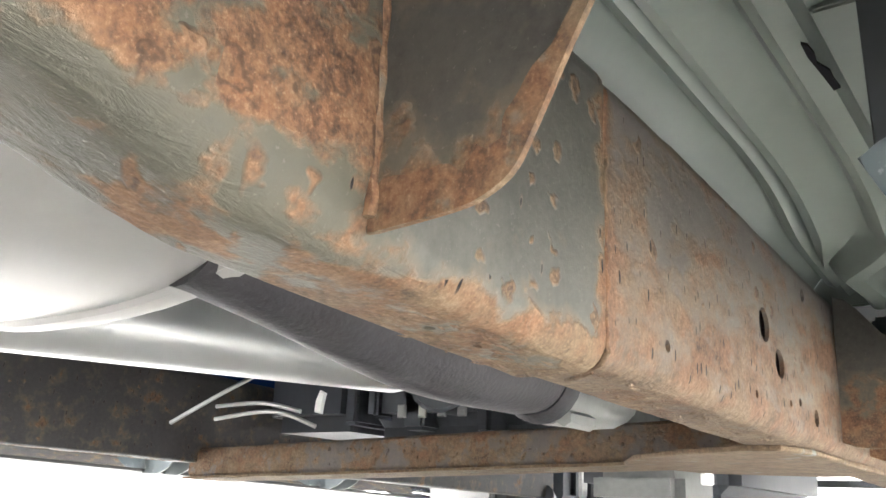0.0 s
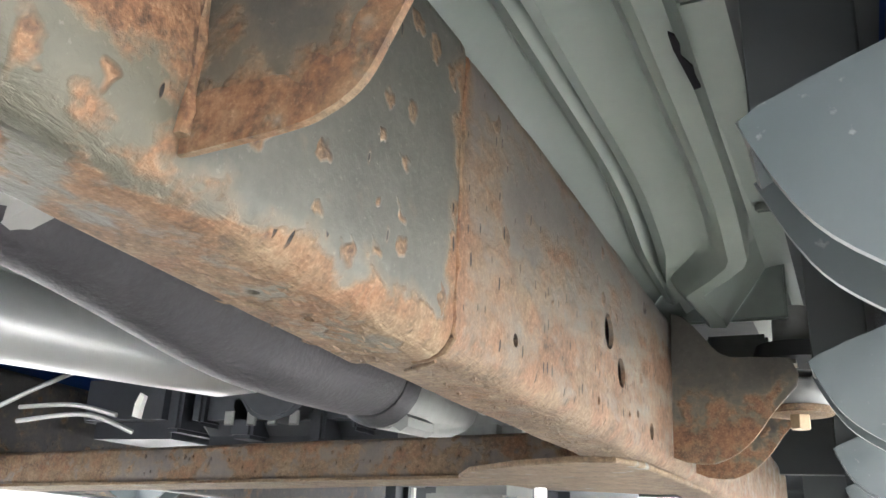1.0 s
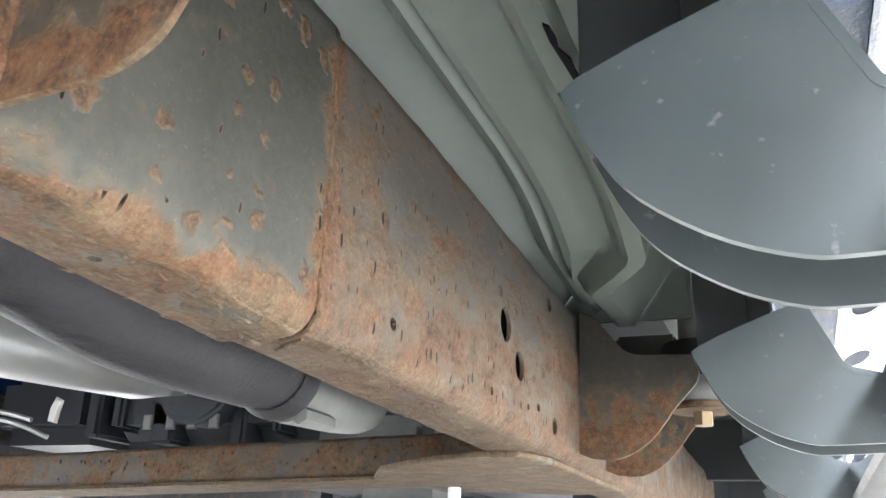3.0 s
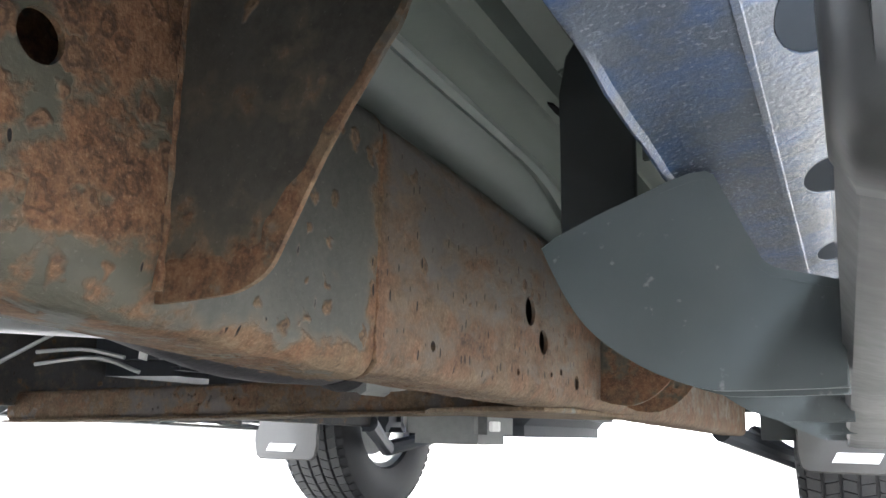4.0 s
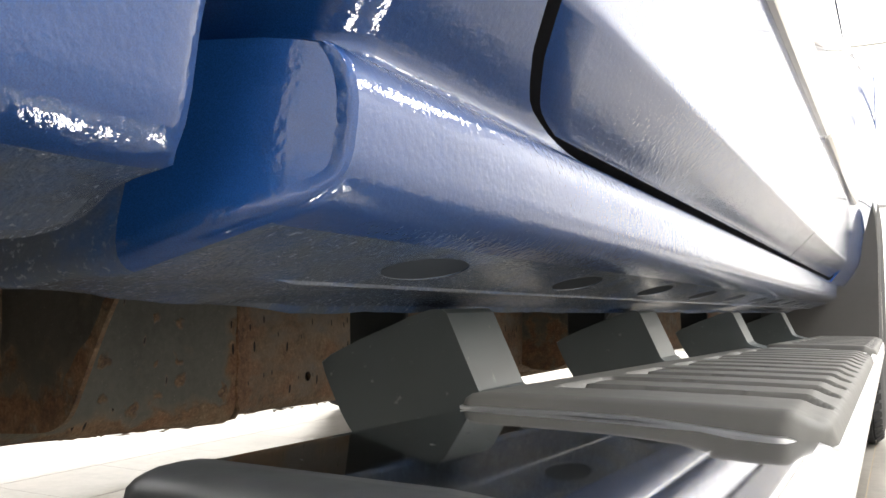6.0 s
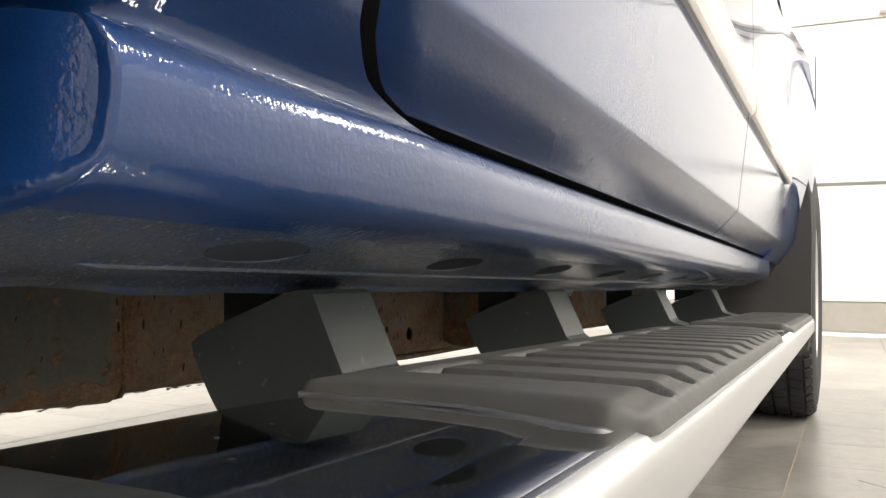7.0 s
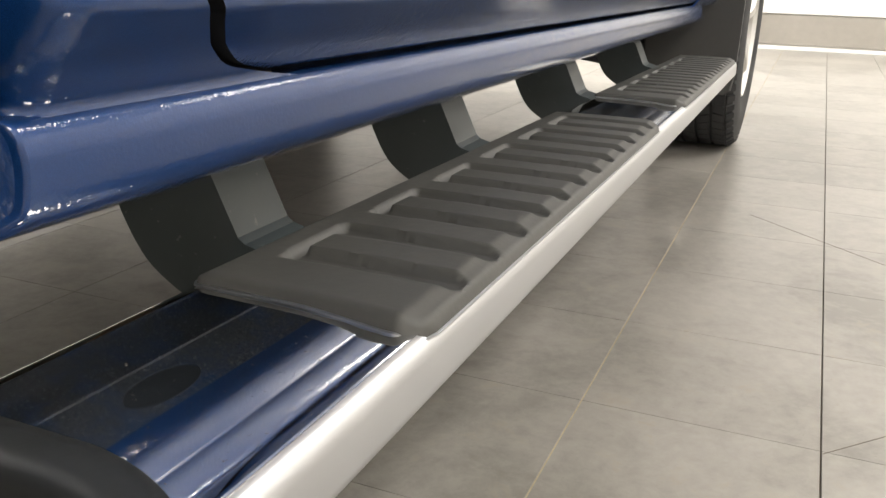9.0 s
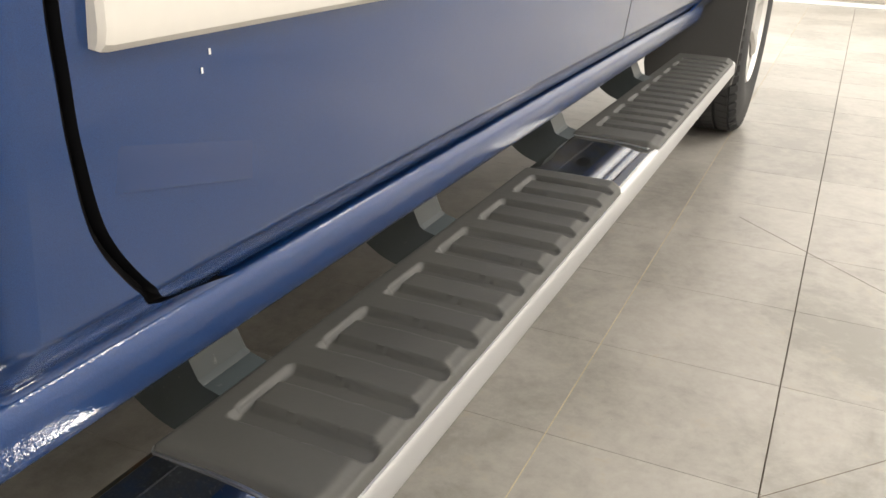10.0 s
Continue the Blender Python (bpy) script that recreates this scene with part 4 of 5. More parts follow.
GAP = [(0.500, 0.47), (0.503, 0.42), (0.506, 0.396), (0.510, 0.370), (0.515, 0.342), (0.524, 0.318), (0.533, 0.303), (0.560, 0.277), (0.594, 0.2595), (0.64, 0.251), (0.669, 0.2475), (0.704, 0.244), (0.80, 0.240), (1.2, 0.238)]
GAP = [(z, y + lerp([(0.500, 0.0), (0.515, 0.003), (0.530, 0.006), (0.560, 0.006), (0.590, 0.003), (0.640, 0.001), (0.700, 0.001)], z)) for z, y in spline(GAP, 120)]
SIDE = spline(SIDE, 241)
DOOR_ZS = frange(0.5095, 0.561, 0.0022) + frange(0.565, 0.72, 0.006) + frange(0.74, 1.16, 0.03)
ZS = frange(0.5025, 0.561, 0.0022) + frange(0.565, 0.72, 0.006) + frange(0.74, 1.16, 0.03)


def side_sheet(y_from, y_to, n, hem=0.022, zs=ZS):
    """A panel of the cab's side between two edges given by height, with hemmed edges."""
    bm = bmesh.new()
    rows = []
    for z in zs:
        a, b = y_from(z), y_to(z)
        rows.append([bm.verts.new(body(lerp(SIDE, z), a + (b - a) * i / n, z)) for i in range(n + 1)])
    for r, s in zip(rows, rows[1:]):
        for i in range(n):
            bm.faces.new((r[i], r[i + 1], s[i + 1], s[i]))
    rim = [e for e in bm.edges if e.is_boundary]
    out = bmesh.ops.extrude_edge_only(bm, edges=rim)["geom"]
    for v in out:
        if isinstance(v, bmesh.types.BMVert):
            v.co.x -= hem
        elif isinstance(v, bmesh.types.BMFace):
            # hem faces are coloured black for the shade in the gaps
            v.material_index = 1
    return bm


def gap_at(z):
    return lerp(GAP, z)


def tuck(z):
    """How far the cab's rear draws in above the sill's shoulder."""
    return lerp([(0.502, 0.003), (0.505, 0.006), (0.509, 0.0065), (0.514, 0.005), (0.520, 0.003), (0.527, 0.001), (0.535, 0.0)], z)


corner = part("cab_corner", side_sheet(lambda z: 0.226 + min(tuck(z), gap_at(z) - 0.236), lambda z: gap_at(z) - 0.0043, 8), [PAINT, SEAL_AND_SHADE], truck, "blue rear corner of the cab", smooth=60)
bm = bmesh.new()
arc = [(0.226 - 0.018 * math.sin(radians(a)), 0.018 * (1 - math.cos(radians(a)))) for a in range(0, 81, 8)] + [(0.204, 0.032), (0.196, 0.06), (0.182, 0.11), (0.178, 0.4)]
back = [[body(lerp(SIDE, z) - d, y + tuck(z), z) for y, d in arc] for z in ZS]
loft(back, False, bm=bm)
part("cab_back", bm, PAINT, truck, smooth=60)
SEAM_Y = 1.335
rear_door = part("rear_door", side_sheet(lambda z: gap_at(z) + lerp([(0.510, 0.0075), (0.570, 0.0062), (0.640, 0.0038)], z), lambda z: SEAM_Y + 0.02 * (z - 0.5), 26, zs=DOOR_ZS), [PAINT, SEAL_AND_SHADE], truck, "glossy blue rear door", smooth=60)
front_door = part("front_door", side_sheet(lambda z: SEAM_Y + 0.005 + 0.02 * (z - 0.5), lambda z: 2.20 + lerp([(0.5, -0.03), (0.52, 0.0), (0.56, 0.02), (1.2, 0.04)], z), 20, zs=DOOR_ZS), [PAINT, SEAL_AND_SHADE], truck, "glossy blue front door", smooth=60)
bm = bmesh.new()
loft([[body(lerp(SIDE, z) - 0.018, y, z) for y in (0.232, 0.30, 0.36, 0.5, 1.0, 1.6, 2.3)] for z in [0.5, 0.52, 0.56, 0.62, 0.8, 1.16]], False, bm=bm)
part("door_seal", bm, SEAL_AND_SHADE, truck, "black rubber seal in the door gaps")
bm = bmesh.new()
tube([body(lerp(SIDE, z) - 0.010, gap_at(z) + 0.0002, z) for z in frange(0.506, 0.60, 0.003) + frange(0.605, 1.1, 0.012)], 0.004, 8, bm)
part("seal_bead", bm, SEAL_AND_SHADE, rear_door)


def moulding(y0, y1):
    ring = [(-0.004, 0.682), (0.004, 0.6815), (0.0095, 0.685), (0.0125, 0.692), (0.0130, 0.71), (0.0125, 0.733), (0.009, 0.741), (-0.004, 0.743)]
    rows = []
    for y, s in ((y0, 0.5), (y0 + 0.002, 0.85), (y0 + 0.006, 1.0), (y1 - 0.006, 1.0), (y1, 0.6)):
        rows.append([body(lerp(SIDE, 0.70) + (x * s * 0.75 if x > 0 else x), y, 0.708 + (z - 0.712) * (0.9 + 0.1 * s)) for x, z in ring])
    return loft(rows)


part("side_moulding", moulding(0.263, SEAM_Y - 0.004), MOULDING, rear_door, "pale moulding strip")
part("side_moulding", moulding(SEAM_Y + 0.014, 2.215), MOULDING, front_door, "pale moulding strip")
film = bmesh.new()
rows = []
for u in (0.0, 0.08, 0.5, 1.0):
    rows.append([])
    for v in (0.0, 0.35, 0.7, 1.0):
        z = 0.6095 + 0.030 * v - 0.0235 * u
        rows[-1].append(body(lerp(SIDE, z) + (lerp([(0.0, 0.0012), (0.35, 0.0005), (0.7, 0.0003), (1.0, -0.0008)], v) if u > 0 else -0.0008), 0.271 + 0.112 * u, z))
loft(rows, False, bm=film)
k = Mat("clear_film", (0.0045, 0.025, 0.098), 0.5, 0.0, 1.0)
k.b.inputs["Specular IOR Level"].default_value = 0.15
k.b.inputs["Coat Roughness"].default_value = 0.06
part("sticker_film", thicken(film, 0.0005), k.m, rear_door, "faint clear film patch")
for y, z in ((0.343, 0.667), (0.337, 0.658)):
    c = body(lerp(SIDE, z) + 0.0004, y, z)
    part("paint_chip", block(c[0], c[0] + 0.0005, c[1] - 0.0006, c[1] + 0.0006, c[2] - 0.0015, c[2] + 0.0015), WHITE_CLIP, rear_door)

# -- pickup bed ahead of the rear wheel --
BED = [(0.204, 1.10), (0.205, 0.470), (0.2058, 0.4465), (0.2085, 0.4425), (0.214, 0.4445), (0.222, 0.4500), (0.232, 0.4570), (0.2400, 0.4615), (0.2458, 0.4660), (0.2486, 0.4725), (0.2503, 0.4800), (0.2525, 0.4942), (0.259, 0.5192), (0.268, 0.5472), (0.281, 0.59), (0.291, 0.64), (0.297, 0.70), (0.300, 0.80), (0.296, 0.95), (0.285, 1.1), (0.27, 1.16), (0.25, 1.17), (0.22, 1.15)]



def bed_ring(y, s, lift):
    """A section of the bed's side; near its front end the lower edge is rolled, and rises on the inner side."""
    rise = lerp([(0.10, 0.0), (0.13, 0.002), (0.15, 0.0045), (0.166, 0.008)], y)
    return [body(x - s * (1 if x > 0.24 else 0.0), y, z + lift * max(0.0, min(1.0, (0.475 - z) / 0.02)) + rise * max(0.0, min(1.0, (0.462 - z) / 0.012))) for x, z in BED]


bed = part("bed_side", loft([bed_ring(*r) for r in ((-1.6, 0, 0), (-0.8, 0, 0), (-0.2, 0, 0), (0.0, 0, 0), (0.08, 0, 0), (0.115, 0, 0), (0.135, 0, 0), (0.150, 0, 0.0002), (0.157, 0.0004, 0.0006), (0.162, 0.0018, 0.0016), (0.165, 0.0048, 0.0034), (0.166, 0.010, 0.006))], mat=lambda i, j: 1 if j <= 6 else 0), [PAINT, PAINT_GRIT], truck, "glossy blue side of the pickup bed", smooth=50)

# -- front fender, wheel-arch flap --
WHEEL_Y, WHEEL_R = 3.035, 0.392
bm = bmesh.new()
fz = [0.50, 0.53, 0.56, 0.62, 0.70, 0.78, 0.86, 0.94, 1.02, 1.10, 1.18]
rows = []
for z in fz:
    hgt = z - 0.40
    arch = WHEEL_Y - math.sqrt(max(0.46 ** 2 - hgt ** 2, 0.0)) if abs(hgt) < 0.46 else WHEEL_Y
    y0 = 2.206 + lerp([(0.5, -0.03), (0.52, 0.0), (0.56, 0.02), (1.2, 0.04)], z)
    flare = lerp([(0.5, 0.012), (0.7, 0.037), (0.9, 0.045), (1.2, 0.045)], z)
    rows.append([body(lerp(SIDE, z) + flare * u * u, y0 + (arch - y0) * u, z) for u in [i / 10 for i in range(11)]])
loft(rows, False, bm=bm)
loft([[body(0.345, y, z) for z in (0.86, 0.95, 1.05, 1.18)] for y in (WHEEL_Y, 3.2, 3.5, 3.8)], False, bm=bm)
fender = part("front_fender", thicken(bm, 0.004), PAINT, truck, "glossy blue front fender", smooth=60)
for sx in (0, 1):
    zb = 0.228 if not sx else 0.20
    front = [(0.07, zb + 0.05), (0.078, zb + 0.012), (0.095, zb), (0.306, zb), (0.324, zb + 0.014), (0.330, zb + 0.06), (0.332, 0.40), (0.334, 0.56), (0.334, 0.66), (0.326, 0.70), (0.305, 0.62), (0.270, 0.50), (0.20, 0.44), (0.10, 0.42), (0.07, 0.40)]
    if sx:
        front = [(2 * MID - a, b) for a, b in front]
    flap = part("mud_flap", plate(front, "y", 2.535, 0.016, bevel=0.005), FLAP_PLASTIC, truck, "dark plastic mud flap behind the front wheel")
    cx = 0.215 if not sx else 2 * MID - 0.215
    part("emblem", plate([(cx - 0.062, zb + 0.028), (cx + 0.048, zb + 0.028), (cx + 0.062, zb + 0.054), (cx - 0.048, zb + 0.054)], "y", 2.5315, 0.003, bevel=0.0008), LOGO, flap, "silver slanted badge")
part("wheel_liner", loft([[(x, WHEEL_Y + 0.47 * math.cos(radians(a)), 0.39 + 0.47 * math.sin(radians(a))) for x in (0.315, 0.2, 0.05, -0.02)] for a in range(-10, 195, 10)], False), BLACK_VOID, truck, smooth=40)


# -- wheels --
def wheel(cx, face, cy=None):
    """face: +1 when the outer face looks to +x."""
    cy = cy or WHEEL_Y
    hub = (cx, cy, WHEEL_R - 0.003)
    rim_r, w = 0.222, 0.130

    def at(x, r, a):
        return (hub[0] + face * x, hub[1] + r * math.cos(a), hub[2] + r * math.sin(a))

    prof = [(0.098, rim_r - 0.004), (0.126, rim_r + 0.006), (0.138, 0.262), (0.143, 0.30), (0.138, 0.345), (0.128, 0.372), (0.112, 0.380), (-0.112, 0.380), (-0.128, 0.372), (-0.138, 0.345), (-0.142, 0.30), (-0.136, 0.262), (-0.118, rim_r + 0.006), (-0.098, rim_r - 0.004)]
    n = 72
    thing = part("wheel", loft([[at(x, r, 2 * math.pi * i / n) for x, r in prof] for i in range(n)] + [[at(x, r, 0) for x, r in prof]], False), RUBBER, truck, "black tyre on an alloy rim, standing on the tiles")
    tread = bmesh.new()
    for row in range(5):
        x0, x1 = -0.112 + row * 0.0455, -0.112 + row * 0.0455 + 0.0385
        m = 64
        for i in range(m):
            a0, a1 = 2 * math.pi * (i + 0.06 * (row % 2) * 4) / m, 2 * math.pi * (i + 0.9 + 0.06 * (row % 2) * 4) / m
            sk = 0.012 * (1 if row % 2 else -1)
            lo = [tread.verts.new(at(x, 0.379, a)) for x, a in ((x0, a0 + sk), (x1, a0 - sk), (x1, a1 - sk), (x0, a1 + sk))]
            hi = [tread.verts.new(at(x, 0.3895, a)) for x, a in ((x0 + 0.002, a0 + sk), (x1 - 0.002, a0 - sk), (x1 - 0.002, a1 - sk), (x0 + 0.002, a1 + sk))]
            tread.faces.new(hi)
            for q in range(4):
                tread.faces.new((lo[q], lo[(q + 1) % 4], hi[(q + 1) % 4], hi[q]))
    for side in (-1, 1):
        for i in range(64):
            a0, a1 = 2 * math.pi * (i + 0.1) / 64, 2 * math.pi * (i + 0.72) / 64
            lo = [tread.verts.new(at(side * x, r, a)) for x, r, a in ((0.112, 0.381, a0), (0.129, 0.371, a0), (0.129, 0.371, a1), (0.112, 0.381, a1))]
            hi = [tread.verts.new(at(side * x, r, a)) for x, r, a in ((0.114, 0.389, a0), (0.134, 0.373, a0), (0.134, 0.373, a1), (0.114, 0.389, a1))]
            tread.faces.new(hi)
            for q in range(4):
                tread.faces.new((lo[q], lo[(q + 1) % 4], hi[(q + 1) % 4], hi[q]))
    part("tread", tread, RUBBER, thing, smooth=0)
    ring = [(0.124, rim_r + 0.006), (0.133, rim_r - 0.001), (0.120, rim_r - 0.012), (0.03, rim_r - 0.022), (-0.09, rim_r - 0.016), (-0.108, rim_r + 0.003)]
    rim = part("rim", loft([[at(x, r, 2 * math.pi * i / 60) for x, r in ring] for i in range(61)], False), ALLOY, thing, "bright alloy rim")
    for s in range(6):
        a = 2 * math.pi * s / 6 + 0.3
        bm = bmesh.new()
        rows = []
        for r, half, x, d in ((0.05, 0.030, 0.092, 0.03), (0.10, 0.026, 0.104, 0.025), (0.15, 0.030, 0.112, 0.022), (0.205, 0.045, 0.114, 0.02)):
            rows.append([at(x, r, a - half / r * 0.8), at(x + 0.012, r, a - half / r * 0.45), at(x + 0.012, r, a + half / r * 0.45), at(x, r, a + half / r * 0.8), at(x - d, r, a)])
        part("spoke", loft(rows, bm=bm), ALLOY, thing)
    part("hub_cap", disc(at(0.095, 0, 0), "x", 0.058, 0.04, 28, bevel=0.008), ALLOY, thing)
    part("brake_disc", disc(at(-0.02, 0, 0), "x", 0.13, 0.03, 40), CASTING, thing)
    part("dust_shield", disc(at(-0.045, 0, 0), "x", 0.175, 0.006, 40, bevel=0.002), CAST_LIGHT, thing)
    part("knuckle", block(hub[0] - face * 0.16 - 0.03, hub[0] - face * 0.06 + 0.0, cy - 0.06, cy + 0.06, 0.32, 0.46, 0.02), CASTING, thing)
    return thing


wheel(0.192, 1)
wheel(2 * MID - 0.192, -1)
REAR_Y = -0.62
wheel(0.175, 1, REAR_Y)
wheel(2 * MID - 0.175, -1, REAR_Y)
axle = part("rear_axle", tube([(0.06, REAR_Y, 0.39), (-0.5, REAR_Y, 0.39), (-0.60, REAR_Y, 0.39), (-0.7, REAR_Y, 0.37), (-0.80, REAR_Y, 0.39), (-0.9, REAR_Y, 0.39), (2 * MID - 0.06, REAR_Y, 0.39)], [0.05, 0.05, 0.09, 0.14, 0.09, 0.05, 0.05], 18), CASTING, truck, "dark rear axle")

# -- running boards: chrome tube, pads, brackets, cap --
BOARD_Y0, BOARD_Y1 = 0.175, 2.375


def board(x, y, z):
    return (x - 0.013 * (y - 0.36), y, z - 0.0235 * (y - 0.36))


BOARD = [(0.2208, 0.352), (0.2203, 0.3805), (0.2225, 0.388), (0.2275, 0.39), (0.232, 0.3902), (0.300, 0.3896), (0.325, 0.3884), (0.3345, 0.38735), (0.3355, 0.38730), (0.3365, 0.38715), (0.3375, 0.3872), (0.348, 0.3866), (0.359, 0.3866), (0.363, 0.3862), (0.3663, 0.3846), (0.3688, 0.3821), (0.3703, 0.379), (0.371, 0.3755), (0.3712, 0.356), (0.3703, 0.352), (0.368, 0.3485), (0.364, 0.3462), (0.36, 0.3455), (0.29, 0.342), (0.235, 0.343), (0.2245, 0.346)]


def board_mat(i, j):
    return 1 if 13 <= j <= 20 else 2 if j >= 21 else 0


rows = [[board(x, BOARD_Y0 + 0.03, 0.366 + (z - 0.366) * 0.05) for x, z in BOARD]]
rows += [[board(x, y - (0.026 * max(0.0, (x - 0.30) / 0.068) ** 2 if y == BOARD_Y0 else 0.0), z) for x, z in BOARD] for y in frange(BOARD_Y0, BOARD_Y1, 0.09)]
side_board = part("running_board", loft(rows, mat=board_mat), [CHROME, SATIN, CAP_PLASTIC], truck, "chrome running board with two ribbed black step pads", smooth=24)


PAD_X0, PAD_X1, PAD_STEP = 0.2228, 0.3690, 0.0598


def pad(y0, y1, first, count):
    """A moulded tread pad: a raised slab with rounded corners, in whose top finger-shaped grooves are sunk, two and two joined round a short bar."""
    r_out, r_in, top = 0.020, 0.005, 0.3965

    def outline(x):
        """How far the near edge bows out towards the outer side."""
        return 0.007 * max(0.0, (x - 0.27) / 0.1) ** 1.4

    def inside(x, y):
        """Distance from the pad's rim, corners rounded."""
        ya = y0 - outline(x)
        r = r_out if x > 0.3 else r_in
        dx = min(x - PAD_X0, PAD_X1 - x)
        dy = min(y - ya, y1 - y)
        if dx < r and dy < r:
            return r - math.hypot(r - dx, r - dy)
        return min(dx, dy)

    def ease(v):
        v = max(0.0, min(1.0, v))
        return v * v * (3 - 2 * v)

    def groove(x, y):
        """Depth of the pattern, 0 to 1."""
        g = (y - first) / PAD_STEP
        deep = 0.0
        tip = PAD_X1 - 0.0050
        for n in (math.floor(g), math.floor(g) + 1):
            if 0 <= n < count:
                half = 0.0118
                dy = abs(y - first - n * PAD_STEP)
                bx = tip - half
                d = math.hypot(dy, x - bx) if x > bx else dy
                start = 0.2500
                if x < start + 0.004:
                    d = max(d, half + (start - x))
                deep = max(deep, ease((half + 0.0014 - d) / 0.0028))
        m = math.floor(g / 2) * 2
        if 0 <= m < count - 1 and first + m * PAD_STEP - 0.010 < y < first + (m + 1) * PAD_STEP + 0.010:
            deep = max(deep, ease((0.0042 - abs(x - 0.2508)) / 0.0026))
        return deep

    def height(x, y):
        d = inside(x, y)
        low = lerp([(0.232, 0.3899), (0.300, 0.3893), (0.345, 0.3864)], x)
        z = low + (top - low) * math.sqrt(max(0.0, 1 - (1 - min(1.0, max(0.0, d) / 0.0085)) ** 2.2))
        bow = 0.0008 * math.sin(math.pi * (x - PAD_X0) / (PAD_X1 - PAD_X0))
        land = z + bow - 0.0034 * ease((0.0165 - (PAD_X1 - x)) / 0.010)
        g = groove(x, y) * ease((d - 0.003) / 0.004)
        return land * (1 - g) + min(land, top - 0.0062) * g

    nx, ny = 64, round((y1 - y0) / 0.0024)
    bm = bmesh.new()
    rows = []
    for j in range(ny + 1):
        row = []
        for i in range(nx + 1):
            x = PAD_X0 + (PAD_X1 - PAD_X0) * i / nx
            ya = y0 - outline(x)
            r = r_out if x > 0.3 else r_in
            dx = min(x - PAD_X0, PAD_X1 - x)
            cutoff = r - math.sqrt(max(0.0, r * r - max(0.0, r - dx) ** 2))
            a, b = ya + cutoff, y1 - cutoff
            y = a + (b - a) * j / ny
            row.append(bm.verts.new(board(x, y, height(x, y))))
        rows.append(row)
    for a, b in zip(rows, rows[1:]):
        for i in range(nx):
            bm.faces.new((a[i], a[i + 1], b[i + 1], b[i]))
    loop = [v.co.copy() for v in rows[0]] + [r[-1].co.copy() for r in rows[1:]] + [v.co.copy() for v in rows[-1][-2::-1]] + [r[0].co.copy() for r in rows[-2:0:-1]]
    lid = part("step_pad", bm, PAD_PLASTIC, side_board, "black ribbed step pad", smooth=70)
    rim = bmesh.new()
    mid = sum(loop, Vector()) / len(loop)
    rings = []
    for g, dz in ((-0.0005, -0.0004), (0.0012, -0.0002), (0.0012, 0.0009), (-0.0005, 0.0012)):
        ring = []
        for i, p in enumerate(loop):
            d = (loop[(i + 1) % len(loop)] - loop[i - 1]).normalized()
            ring.append(p + Vector((d.y, -d.x, 0)) * g + Vector((0, 0, dz)))
        rings.append(ring)
    loft(rings, True, False, rim)
    part("pad_rim", rim, SATIN, side_board, "thin bright rim")
    return lid


pad(0.345, 1.117, 0.408, 12)
pad(1.355, 2.36, 1.428, 15)

cap_ring = []
flat = [(x, z) for x, z in BOARD if not 0.310 < x < 0.347 or z < 0.36]
for (x0, z0), (x1, z1) in zip(flat, flat[1:] + flat[:1]):
    n = max(1, round(abs(x1 - x0) / 0.006))
    cap_ring += [(x0 + (x1 - x0) * i / n, z0 + (z1 - z0) * i / n) for i in range(n)]
rows = []
for y, g, flat_z in ((0.1885, 0.0003, 1), (0.1880, 0.0008, 1), (0.182, 0.0010, 1), (0.174, 0.0008, 1), (0.1705, 0.0, 1), (0.1668, -0.0014, 1), (0.1642, -0.0040, 1), (0.1630, -0.0070, 1), (0.1627, -0.0070, 0.6), (0.1626, -0.0070, 0.2), (0.1626, -0.0070, 0.001)):
    cx, cz = 0.29, 0.366
    ring = []
    for x, z in cap_ring:
        sweep = 0.026 * max(0.0, (x - 0.30) / 0.068) ** 2
        ring.append(board(cx + (x - cx) * (1 + g / 0.08), y - sweep, cz + (z - cz) * (1 + g / 0.0225) * flat_z))
    rows.append(ring)
part("end_cap", loft(rows, caps=False), CAP_PLASTIC, side_board, "dark grey plastic end cap", smooth=50)


